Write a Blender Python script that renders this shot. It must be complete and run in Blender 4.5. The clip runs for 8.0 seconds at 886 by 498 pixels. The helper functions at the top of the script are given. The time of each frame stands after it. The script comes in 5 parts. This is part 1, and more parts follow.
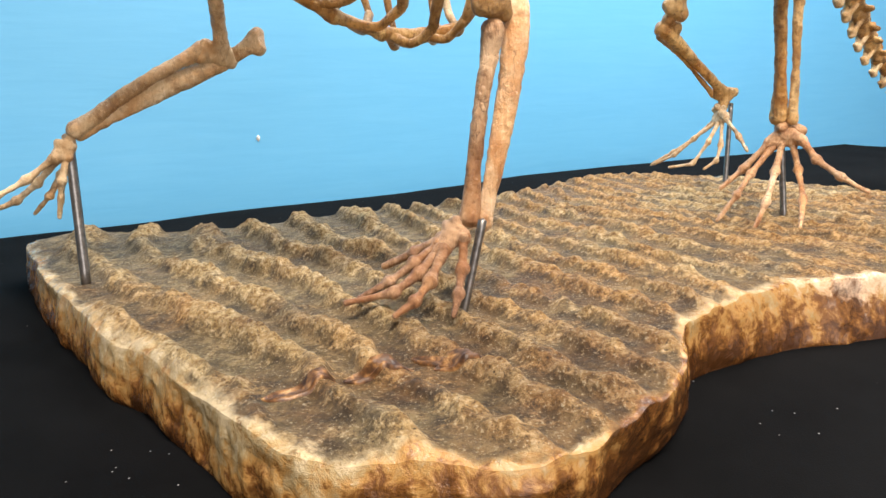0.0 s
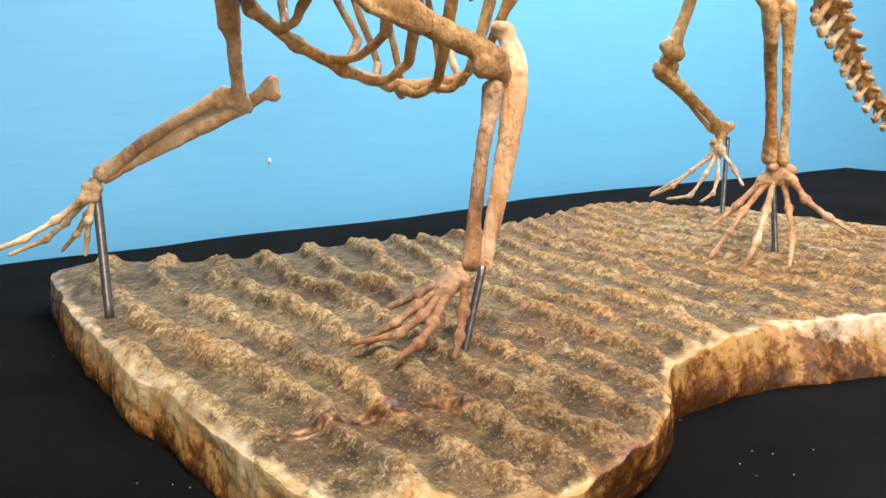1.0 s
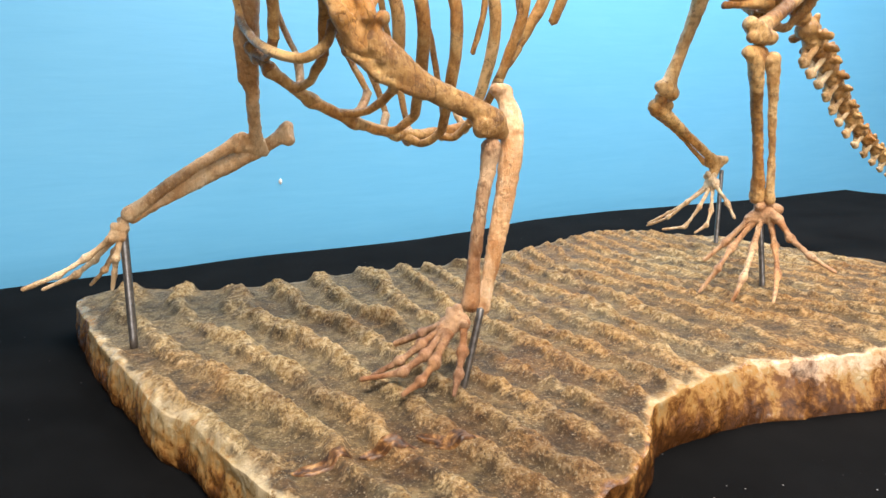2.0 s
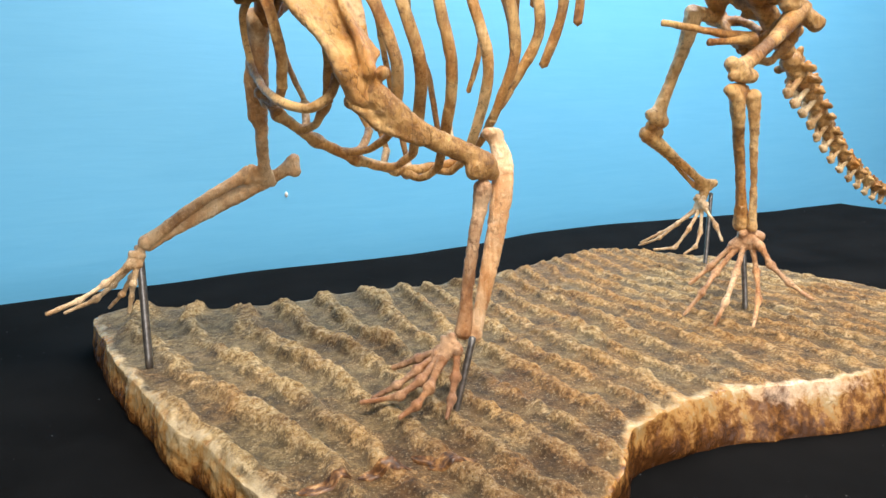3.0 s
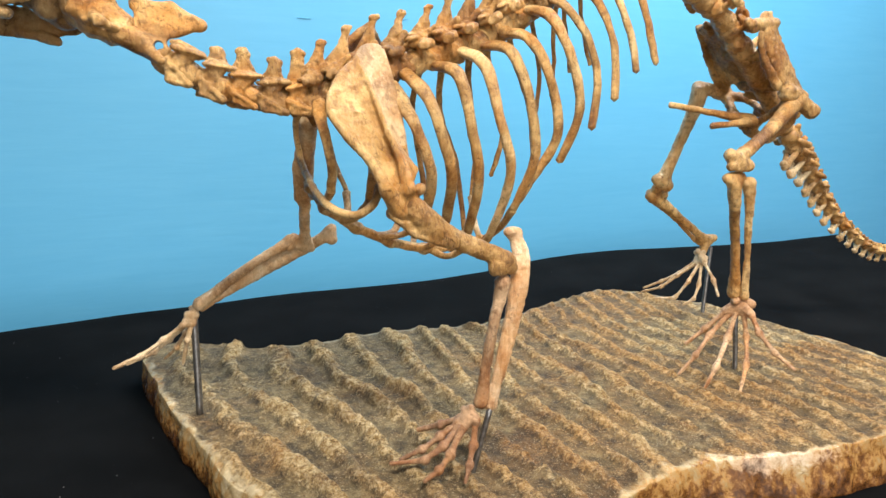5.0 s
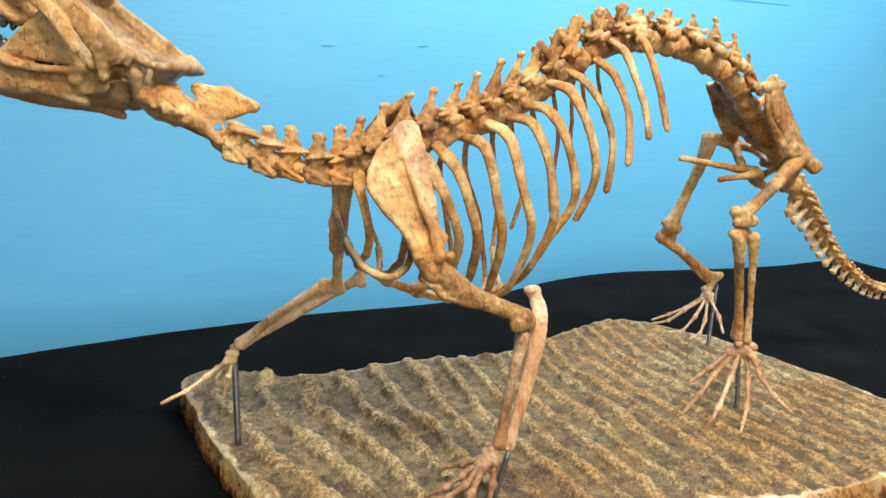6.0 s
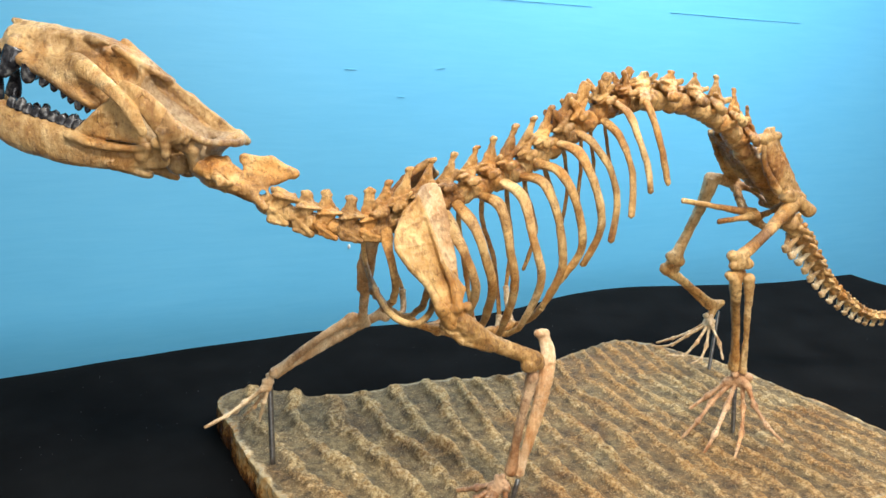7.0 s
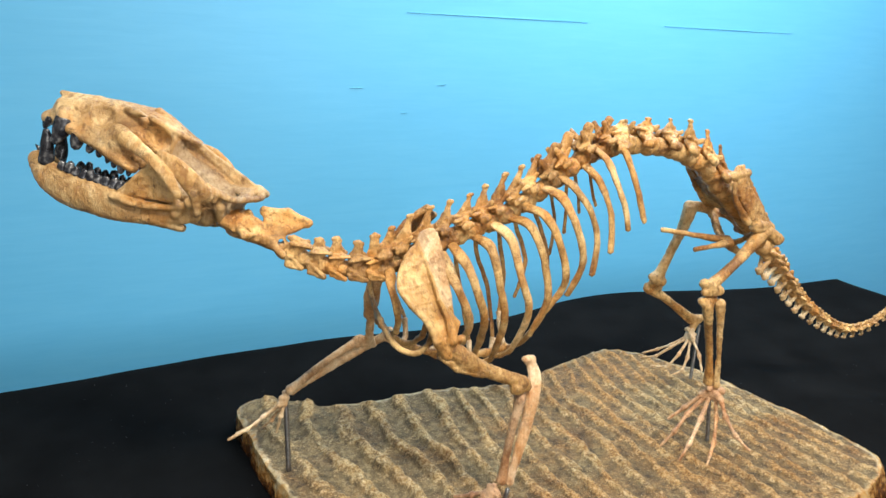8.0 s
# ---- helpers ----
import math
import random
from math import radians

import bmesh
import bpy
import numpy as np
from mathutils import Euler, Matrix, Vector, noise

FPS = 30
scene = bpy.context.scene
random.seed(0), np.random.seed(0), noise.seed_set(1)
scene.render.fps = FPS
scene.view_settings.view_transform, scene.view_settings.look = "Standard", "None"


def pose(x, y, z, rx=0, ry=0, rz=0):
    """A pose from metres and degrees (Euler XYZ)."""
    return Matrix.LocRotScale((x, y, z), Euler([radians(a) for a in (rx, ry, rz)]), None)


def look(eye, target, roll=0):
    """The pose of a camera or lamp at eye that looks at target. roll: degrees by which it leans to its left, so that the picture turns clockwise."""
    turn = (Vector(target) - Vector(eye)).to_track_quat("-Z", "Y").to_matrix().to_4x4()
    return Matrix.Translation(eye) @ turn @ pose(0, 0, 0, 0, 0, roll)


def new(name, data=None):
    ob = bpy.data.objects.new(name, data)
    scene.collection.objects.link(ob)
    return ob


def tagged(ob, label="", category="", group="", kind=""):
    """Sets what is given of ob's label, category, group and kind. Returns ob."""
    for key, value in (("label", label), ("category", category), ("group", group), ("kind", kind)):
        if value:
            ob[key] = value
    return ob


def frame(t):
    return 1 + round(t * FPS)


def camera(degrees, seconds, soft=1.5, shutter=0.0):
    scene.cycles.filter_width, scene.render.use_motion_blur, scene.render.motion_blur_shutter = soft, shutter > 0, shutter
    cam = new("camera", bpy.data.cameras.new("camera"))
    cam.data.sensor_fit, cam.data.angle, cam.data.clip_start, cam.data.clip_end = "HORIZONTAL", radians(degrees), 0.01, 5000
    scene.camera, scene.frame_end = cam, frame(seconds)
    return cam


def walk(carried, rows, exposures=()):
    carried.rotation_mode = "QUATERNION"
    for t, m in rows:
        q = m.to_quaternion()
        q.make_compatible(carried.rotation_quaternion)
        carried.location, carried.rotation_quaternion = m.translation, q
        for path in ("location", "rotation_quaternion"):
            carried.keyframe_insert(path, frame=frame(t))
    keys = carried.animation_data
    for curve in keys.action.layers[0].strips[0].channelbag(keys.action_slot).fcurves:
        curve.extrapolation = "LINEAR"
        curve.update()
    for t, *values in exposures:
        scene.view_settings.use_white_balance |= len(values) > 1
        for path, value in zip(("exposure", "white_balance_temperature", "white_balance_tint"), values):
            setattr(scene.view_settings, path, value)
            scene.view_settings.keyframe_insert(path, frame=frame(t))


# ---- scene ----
cam = camera(68.0, 8.0)
PATH = [
    (0, (0.0230, 0.0405, 0.9612), (0.0034, 1.0080, 0.7093), -1.80),
    (0.5, (0.0250, 0.0287, 0.9768), (0.0007, 0.9982, 0.7327), -1.68),
    (1, (0.0282, 0.0154, 0.9946), (-0.0025, 0.9866, 0.7581), -1.59),
    (1.5, (0.0318, -0.0010, 1.0145), (-0.0056, 0.9716, 0.7849), -1.43),
    (3, (0.0456, -0.0532, 1.0719), (-0.0029, 0.9201, 0.8476), -1.13),
    (3.5, (0.0529, -0.0678, 1.0889), (-0.0024, 0.9049, 0.8636), -0.95),
    (4, (0.0502, -0.0824, 1.1135), (-0.0055, 0.8891, 0.8834), -0.48),
    (4.5, (0.0402, -0.0948, 1.1515), (-0.0127, 0.8739, 0.9090), 0.20),
    (6, (0.0126, -0.1538, 1.2717), (-0.0579, 0.8100, 1.0145), 1.35),
    (6.5, (0.0061, -0.1796, 1.3149), (-0.0726, 0.7815, 1.0500), 1.55),
    (7, (0.0087, -0.2111, 1.3571), (-0.0814, 0.7475, 1.0869), 1.52),
    (7.5, (0.0146, -0.2461, 1.4009), (-0.0814, 0.7097, 1.1232), 1.37),
    (8, (0.0245, -0.2837, 1.4494), (-0.0723, 0.6681, 1.1582), 1.25),
]
walk(cam, [(t, look(eye, target, roll)) for t, eye, target, roll in PATH], [(0, 0.30, 6850, 17), (1.5, 0.28, 6850, 17), (3, 0.18, 6700, 15), (4.5, 0.07, 6550, 12), (6, 0.02, 6450, 10), (8, 0.0, 6350, 9)])

# ---- light ----
world = bpy.data.worlds.new("world")
scene.world = world
world.use_nodes = True
_sky = world.node_tree.nodes.new("ShaderNodeTexSky")
_sky.sky_type, _sky.sun_disc = "NISHITA", False
_sky.sun_elevation, _sky.sun_rotation = radians(40), radians(140)
world.node_tree.links.new(_sky.outputs[0], world.node_tree.nodes["Background"].inputs[0])
world.node_tree.nodes["Background"].inputs[1].default_value = 0.12


def area_lamp(name, eye, target, width, height, power, colour):
    lamp = bpy.data.lights.new(name, "AREA")
    lamp.shape, lamp.size, lamp.size_y, lamp.energy, lamp.color = "RECTANGLE", width, height, power, colour
    ob = new(name, lamp)
    ob.matrix_world = look(eye, target)
    return ob


# Added lamp behind the camera, no window known; ceiling lamps stand out of view.
area_lamp("window_daylight", (1.25, -2.62, 1.65), (1.25, 0.0, 1.5), 2.0, 1.5, 48, (1.0, 0.97, 0.93))
area_lamp("ceiling_light_front", (0.42, -0.30, 2.66), (0.42, -0.30, 0), 1.2, 0.3, 78, (1.0, 0.93, 0.82))
area_lamp("ceiling_light_rear", (0.85, 1.55, 2.66), (0.85, 1.55, 0), 2.2, 0.3, 66, (1.0, 0.97, 0.92))

# ---- materials ----


def material(name, rough=0.6, metal=0.0, gloss=0.5):
    m = bpy.data.materials.new(name)
    m.use_nodes = True
    bsdf = m.node_tree.nodes["Principled BSDF"]
    bsdf.inputs["Roughness"].default_value = rough
    bsdf.inputs["Metallic"].default_value = metal
    bsdf.inputs["Specular IOR Level"].default_value = gloss
    return m, m.node_tree, bsdf


def node(tree, kind, links=(), **values):
    n = tree.nodes.new(kind)
    for key, value in values.items():
        n.inputs[key.replace("_", " ")].default_value = value
    for socket, source in links:
        tree.links.new(source, n.inputs[socket])
    return n


def ramp(tree, source, *stops):
    n = tree.nodes.new("ShaderNodeValToRGB")
    while len(n.color_ramp.elements) < len(stops):
        n.color_ramp.elements.new(0.5)
    for e, (at, colour) in zip(n.color_ramp.elements, stops):
        e.position = at
        e.color = (*colour, 1) if len(colour) == 3 else (colour[0],) * 3 + (1,)
    tree.links.new(source, n.inputs[0])
    return n.outputs[0]


def mixed(tree, factor, a, b, how="MIX"):
    n = tree.nodes.new("ShaderNodeMix")
    n.data_type, n.blend_type = "RGBA", how
    for socket, value in ((0, factor), (6, a), (7, b)):
        if isinstance(value, (tuple, float, int)):
            n.inputs[socket].default_value = (*value, 1) if isinstance(value, tuple) else value
        else:
            tree.links.new(value, n.inputs[socket])
    return n.outputs[2]


def noise_at(tree, coords, scale, detail=4.0, rough=0.55, distort=0.0):
    return node(tree, "ShaderNodeTexNoise", [("Vector", coords)], Scale=scale, Detail=detail, Roughness=rough, Distortion=distort).outputs[0]


def bumped(tree, bsdf, height, strength, distance):
    b = node(tree, "ShaderNodeBump", [("Height", height)], Strength=strength, Distance=distance)
    tree.links.new(b.outputs[0], bsdf.inputs["Normal"])


def world_coords(tree):
    return tree.nodes.new("ShaderNodeNewGeometry").outputs["Position"]


def bone_material(name, pale, mid, dark, rough=0.34, stain=0.45, pits=0.5, cracks=0.55):
    """Painted cast of fossil bone: ochre with brown glaze, rubbed pale streaks, stained pits and dark hairline cracks."""
    m, tree, bsdf = material(name, rough)
    bsdf.inputs["Coat Weight"].default_value = 0.22
    bsdf.inputs["Coat Roughness"].default_value = 0.22
    at = world_coords(tree)
    info = tree.nodes.new("ShaderNodeObjectInfo")
    p = node(tree, "ShaderNodeVectorMath", [(0, at), (1, info.outputs["Random"])]).outputs[0]
    long = node(tree, "ShaderNodeVectorMath", [(0, p)])
    long.operation = "MULTIPLY"
    long.inputs[1].default_value = (1, 1, 0.16)

    def limits(value, low, high, to_low, to_high):
        return node(tree, "ShaderNodeMapRange", [("Value", value)], From_Min=low, From_Max=high, To_Min=to_low, To_Max=to_high).outputs[0]

    cloud = noise_at(tree, p, 20, 9, 0.62, 0.8)
    streak = noise_at(tree, long.outputs[0], 260, 7, 0.66, 0.4)
    fine = noise_at(tree, p, 230, 7, 0.74, 0.3)
    c = ramp(tree, mixed(tree, 0.28, cloud, streak), (0.37, tuple(0.3 * a + 0.7 * b for a, b in zip(mid, dark))), (0.45, mid), (0.52, tuple(0.5 * (a + b) for a, b in zip(pale, mid))), (0.56, pale), (0.60, tuple(min(1.15 * v, 0.9) for v in pale)))
    # broad shifts of hue: redder glaze here and there
    warm = ramp(tree, noise_at(tree, p, 13, 4, 0.6, 0.5), (0.47, (0.0,)), (0.60, (0.75,)))
    c = mixed(tree, warm, c, mixed(tree, 1.0, c, (0.90, 0.68, 0.50), "MULTIPLY"))
    c = mixed(tree, ramp(tree, fine, (0.38, (stain,)), (0.44, (0.0,))), c, dark)
    c = mixed(tree, ramp(tree, fine, (0.575, (0.0,)), (0.64, (0.45,))), c, tuple(min(1.15 * v + 0.02, 0.9) for v in pale))
    # stain settled in the pits of the skin
    skin = tree.nodes.new("ShaderNodeAttribute")
    skin.attribute_name = "wear"
    wear = node(tree, "ShaderNodeMath", [(0, skin.outputs["Fac"]), (1, limits(fine, 0.25, 0.75, -0.5, 0.5))]).outputs[0]
    c = mixed(tree, limits(wear, -0.18, -0.55, 0.0, pits), c, dark)
    # hairline cracks, coarse and fine
    bend = node(tree, "ShaderNodeVectorMath", [(0, node(tree, "ShaderNodeTexNoise", [("Vector", p)], Scale=60.0, Detail=5.0).outputs["Color"])])
    bend.operation = "SCALE"
    bend.inputs["Scale"].default_value = 0.020
    bent = node(tree, "ShaderNodeVectorMath", [(0, long.outputs[0]), (1, bend.outputs[0])]).outputs[0]
    cut = None
    for scale, width, seed_scale, low in ((48.0, 0.020, 15, 0.53), (130.0, 0.040, 27, 0.57)):
        vor = node(tree, "ShaderNodeTexVoronoi", [("Vector", bent)], Scale=scale)
        vor.feature = "DISTANCE_TO_EDGE"
        crack = ramp(tree, vor.outputs["Distance"], (0.0, (cracks,)), (width, (0.0,)))
        patch = ramp(tree, noise_at(tree, p, seed_scale, 3), (low, (0.0,)), (low + 0.05, (1.0,)))
        one = mixed(tree, 1.0, crack, patch, "MULTIPLY")
        cut = one if cut is None else mixed(tree, 1.0, cut, one, "LIGHTEN")
    c = mixed(tree, cut, c, tuple(0.45 * v for v in dark))
    hue = node(tree, "ShaderNodeHueSaturation", [("Color", c)], Saturation=1.08)
    tree.links.new(node(tree, "ShaderNodeMapRange", [("Value", info.outputs["Random"])], To_Min=0.90, To_Max=1.14).outputs[0], hue.inputs["Value"])
    tree.links.new(hue.outputs[0], bsdf.inputs["Base Color"])
    tree.links.new(ramp(tree, fine, (0.3, (rough + 0.16,)), (0.7, (rough - 0.10,))), bsdf.inputs["Roughness"])
    height = mixed(tree, 0.5, fine, mixed(tree, cut, mixed(tree, 0.5, cloud, streak), (0.0, 0.0, 0.0)))
    bumped(tree, bsdf, height, 1.0, 0.0048)
    tree.links.new(bsdf.inputs["Normal"].links[0].from_socket, bsdf.inputs["Coat Normal"])
    return m


BONE = bone_material("ochre_bone", (0.66, 0.440, 0.205), (0.41, 0.228, 0.086), (0.12, 0.051, 0.019))
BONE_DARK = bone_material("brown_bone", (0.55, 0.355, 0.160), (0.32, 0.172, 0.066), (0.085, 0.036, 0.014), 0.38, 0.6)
BONE_PALE = bone_material("pale_bone", (0.75, 0.54, 0.285), (0.51, 0.308, 0.132), (0.18, 0.079, 0.030), 0.32, 0.45)
BONE_PINK = bone_material("reddish_bone", (0.64, 0.44, 0.275), (0.44, 0.25, 0.135), (0.17, 0.075, 0.036), 0.36, 0.5)
BONE_TAN = bone_material("tan_cracked_bone", (0.66, 0.475, 0.255), (0.47, 0.29, 0.125), (0.21, 0.092, 0.034), 0.30, 0.25, 0.4, 0.7)
BONE_BLADE = bone_material("cracked_brown_bone", (0.58, 0.39, 0.185), (0.42, 0.235, 0.088), (0.17, 0.068, 0.023), 0.30, 0.3, 0.4, 0.85)
BONE_ASH = bone_material("ashen_bone", (0.46, 0.36, 0.235), (0.32, 0.225, 0.13), (0.13, 0.072, 0.036), 0.36, 0.3, 0.4, 0.3)
BONE_RUST = bone_material("rusty_bone", (0.45, 0.285, 0.17), (0.29, 0.158, 0.088), (0.13, 0.056, 0.028), 0.38, 0.45)
BONE_CREAM = bone_material("cream_bone", (0.70, 0.55, 0.35), (0.48, 0.32, 0.16), (0.20, 0.09, 0.035), 0.34, 0.45)
BONE_ROSE = bone_material("rosy_cream_bone", (0.80, 0.62, 0.42), (0.60, 0.38, 0.215), (0.30, 0.145, 0.070), 0.26, 0.2, 0.25, 0.35)
BONE_SKULL = bone_material("tan_skull_bone", (0.51, 0.365, 0.195), (0.335, 0.205, 0.092), (0.115, 0.052, 0.021), 0.30, 0.35, 0.55, 0.30)
BONE_GREY = bone_material("grey_bone", (0.72, 0.57, 0.38), (0.52, 0.36, 0.205), (0.19, 0.105, 0.052), 0.36, 0.3, 0.35, 0.4)


def tooth_material():
    m, tree, bsdf = material("black_tooth", 0.22, 0.25)
    n = noise_at(tree, world_coords(tree), 130, 4)
    # grey flecks put the teeth's highlights into the colour
    tree.links.new(ramp(tree, n, (0.36, (0.008, 0.008, 0.011)), (0.54, (0.040, 0.040, 0.046)), (0.68, (0.20, 0.195, 0.19))), bsdf.inputs["Base Color"])
    bumped(tree, bsdf, n, 0.5, 0.0018)
    return m


TOOTH = tooth_material()


def steel_material():
    m, tree, bsdf = material("dull_steel", 0.38, 0.85)
    n = noise_at(tree, world_coords(tree), 200, 3)
    tree.links.new(ramp(tree, n, (0.3, (0.13, 0.125, 0.12)), (0.7, (0.25, 0.24, 0.23))), bsdf.inputs["Base Color"])
    return m


STEEL = steel_material()


def stone_material():
    """Rippled mudstone with a lacquered broken edge. The shares of grit and edge lie on the mesh:
    grit is 1 on a ripple's crest and 0 in its trough; edge is 0 inside, 1 at the lip, 2 at the foot."""
    m, tree, bsdf = material("rippled_stone", 0.55)
    at = world_coords(tree)

    def share(name):
        n = tree.nodes.new("ShaderNodeAttribute")
        n.attribute_name = name
        return n.outputs["Fac"]

    def calc(how, a, b):
        n = tree.nodes.new("ShaderNodeMath")
        n.operation = how
        for socket, value in ((0, a), (1, b)):
            if isinstance(value, float):
                n.inputs[socket].default_value = value
            else:
                tree.links.new(value, n.inputs[socket])
        return n.outputs[0]

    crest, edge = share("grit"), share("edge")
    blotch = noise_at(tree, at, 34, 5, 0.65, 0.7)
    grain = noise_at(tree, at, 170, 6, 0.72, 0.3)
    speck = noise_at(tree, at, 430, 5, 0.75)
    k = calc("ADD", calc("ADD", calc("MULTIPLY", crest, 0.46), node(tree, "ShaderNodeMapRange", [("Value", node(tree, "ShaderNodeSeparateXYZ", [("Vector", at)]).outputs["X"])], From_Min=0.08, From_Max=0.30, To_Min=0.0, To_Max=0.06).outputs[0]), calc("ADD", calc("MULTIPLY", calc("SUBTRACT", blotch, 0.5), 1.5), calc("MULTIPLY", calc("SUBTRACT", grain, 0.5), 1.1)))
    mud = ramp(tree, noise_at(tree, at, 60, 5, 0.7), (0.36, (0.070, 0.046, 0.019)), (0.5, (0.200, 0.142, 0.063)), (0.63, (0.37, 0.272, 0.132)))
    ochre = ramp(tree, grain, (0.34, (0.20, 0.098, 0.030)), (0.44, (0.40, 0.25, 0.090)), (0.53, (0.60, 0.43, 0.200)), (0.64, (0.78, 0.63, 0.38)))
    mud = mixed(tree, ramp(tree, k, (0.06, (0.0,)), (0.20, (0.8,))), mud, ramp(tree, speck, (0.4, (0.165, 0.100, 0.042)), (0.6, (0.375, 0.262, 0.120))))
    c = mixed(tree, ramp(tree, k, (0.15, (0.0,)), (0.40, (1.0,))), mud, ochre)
    # rusty zones
    x = node(tree, "ShaderNodeSeparateXYZ", [("Vector", at)]).outputs["X"]
    zone = calc("ADD", noise_at(tree, at, 8, 4, 0.6, 0.8), node(tree, "ShaderNodeMapRange", [("Value", x)], From_Min=-0.10, From_Max=0.12, To_Min=-0.06, To_Max=0.09).outputs[0])
    zone = calc("SUBTRACT", zone, node(tree, "ShaderNodeMapRange", [("Value", node(tree, "ShaderNodeSeparateXYZ", [("Vector", at)]).outputs["Y"])], From_Min=0.45, From_Max=0.70, To_Min=0.0, To_Max=0.05).outputs[0])
    c = mixed(tree, ramp(tree, zone, (0.44, (0.0,)), (0.62, (0.8,))), c, mixed(tree, 1.0, c, (0.92, 0.68, 0.44), "MULTIPLY"))
    # darker, browner patches, strongest near the right front
    front_spot = node(tree, "ShaderNodeVectorMath", [(0, at)])
    front_spot.operation = "DISTANCE"
    front_spot.inputs[1].default_value = (0.10, 0.40, 0.80)
    dark_patches = ramp(tree, calc("ADD", noise_at(tree, at, 13, 5, 0.65, 0.6), node(tree, "ShaderNodeMapRange", [("Value", front_spot.outputs["Value"])], From_Min=0.04, From_Max=0.20, To_Min=0.14, To_Max=0.0).outputs[0]), (0.52, (0.0,)), (0.68, (0.8,)))
    c = mixed(tree, dark_patches, c, mixed(tree, 1.0, c, (0.52, 0.42, 0.35), "MULTIPLY"))
    # dark pits and pale grains
    c = mixed(tree, ramp(tree, speck, (0.38, (0.9,)), (0.44, (0.0,))), c, (0.075, 0.045, 0.022))
    c = mixed(tree, ramp(tree, speck, (0.57, (0.0,)), (0.63, (0.6,))), c, (0.70, 0.58, 0.38))
    # the broken edge
    tall = node(tree, "ShaderNodeVectorMath", [(0, at)])
    tall.operation = "MULTIPLY"
    tall.inputs[1].default_value = (1, 1, 0.55)
    run = noise_at(tree, tall.outputs[0], 21, 6, 0.66, 0.35)
    small = noise_at(tree, at, 95, 6, 0.72, 0.4)
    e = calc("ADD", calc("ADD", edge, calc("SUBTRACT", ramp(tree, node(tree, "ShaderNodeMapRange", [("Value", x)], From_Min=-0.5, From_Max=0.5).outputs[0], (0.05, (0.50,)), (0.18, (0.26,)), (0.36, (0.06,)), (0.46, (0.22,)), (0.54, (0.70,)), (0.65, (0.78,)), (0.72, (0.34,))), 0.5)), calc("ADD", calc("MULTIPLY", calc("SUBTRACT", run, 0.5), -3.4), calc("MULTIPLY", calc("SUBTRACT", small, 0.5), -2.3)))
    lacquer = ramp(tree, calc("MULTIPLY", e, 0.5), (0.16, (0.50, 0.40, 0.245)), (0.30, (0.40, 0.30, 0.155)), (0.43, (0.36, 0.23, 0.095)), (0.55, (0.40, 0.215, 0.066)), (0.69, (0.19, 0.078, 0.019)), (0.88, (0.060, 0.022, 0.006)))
    lacquer = mixed(tree, ramp(tree, small, (0.33, (0.75,)), (0.42, (0.0,))), lacquer, (0.14, 0.055, 0.016))
    spot = node(tree, "ShaderNodeVectorMath", [(0, at)])
    spot.operation = "DISTANCE"
    spot.inputs[1].default_value = (0.36, 0.548, 0.797)
    white = calc("ADD", node(tree, "ShaderNodeMapRange", [("Value", spot.outputs["Value"])], From_Min=0.02, From_Max=0.16, To_Min=0.46, To_Max=-0.16).outputs[0], calc("MULTIPLY", calc("SUBTRACT", small, 0.5), 1.1))
    white = calc("SUBTRACT", white, node(tree, "ShaderNodeMapRange", [("Value", edge)], From_Min=1.15, From_Max=1.7, To_Min=0.0, To_Max=0.55).outputs[0])
    lacquer = mixed(tree, ramp(tree, white, (0.20, (0.0,)), (0.55, (0.7,))), lacquer, (0.82, 0.64, 0.48))
    flatten = node(tree, "ShaderNodeVectorMath", [(0, at)])
    flatten.operation = "MULTIPLY"
    flatten.inputs[1].default_value = (1, 1, 2.6)
    sway = node(tree, "ShaderNodeVectorMath", [(0, node(tree, "ShaderNodeTexNoise", [("Vector", at)], Scale=45.0, Detail=4.0).outputs["Color"])])
    sway.operation = "SCALE"
    sway.inputs["Scale"].default_value = 0.035
    split = node(tree, "ShaderNodeTexVoronoi", [("Vector", node(tree, "ShaderNodeVectorMath", [(0, flatten.outputs[0]), (1, sway.outputs[0])]).outputs[0])], Scale=24.0)
    split.feature = "DISTANCE_TO_EDGE"
    line = mixed(tree, 1.0, ramp(tree, split.outputs["Distance"], (0.0, (0.8,)), (0.022, (0.0,))), ramp(tree, blotch, (0.54, (0.0,)), (0.64, (0.8,))), "MULTIPLY")
    lacquer = mixed(tree, line, lacquer, (0.10, 0.042, 0.014))
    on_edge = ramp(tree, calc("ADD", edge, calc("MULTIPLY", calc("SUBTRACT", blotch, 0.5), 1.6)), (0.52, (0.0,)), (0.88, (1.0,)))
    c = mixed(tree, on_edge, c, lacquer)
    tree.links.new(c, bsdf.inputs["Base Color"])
    dull = ramp(tree, calc("ADD", blotch, calc("MULTIPLY", crest, 0.25)), (0.4, (0.55,)), (0.75, (0.78,)))
    tree.links.new(mixed(tree, on_edge, dull, ramp(tree, run, (0.35, (0.30,)), (0.6, (0.11,)))), bsdf.inputs["Roughness"])
    bumped(tree, bsdf, mixed(tree, on_edge, mixed(tree, 0.45, grain, speck), mixed(tree, 0.72, mixed(tree, 0.4, small, run), (0.5, 0.5, 0.5))), 1.0, 0.011)
    return m


STONE = stone_material()


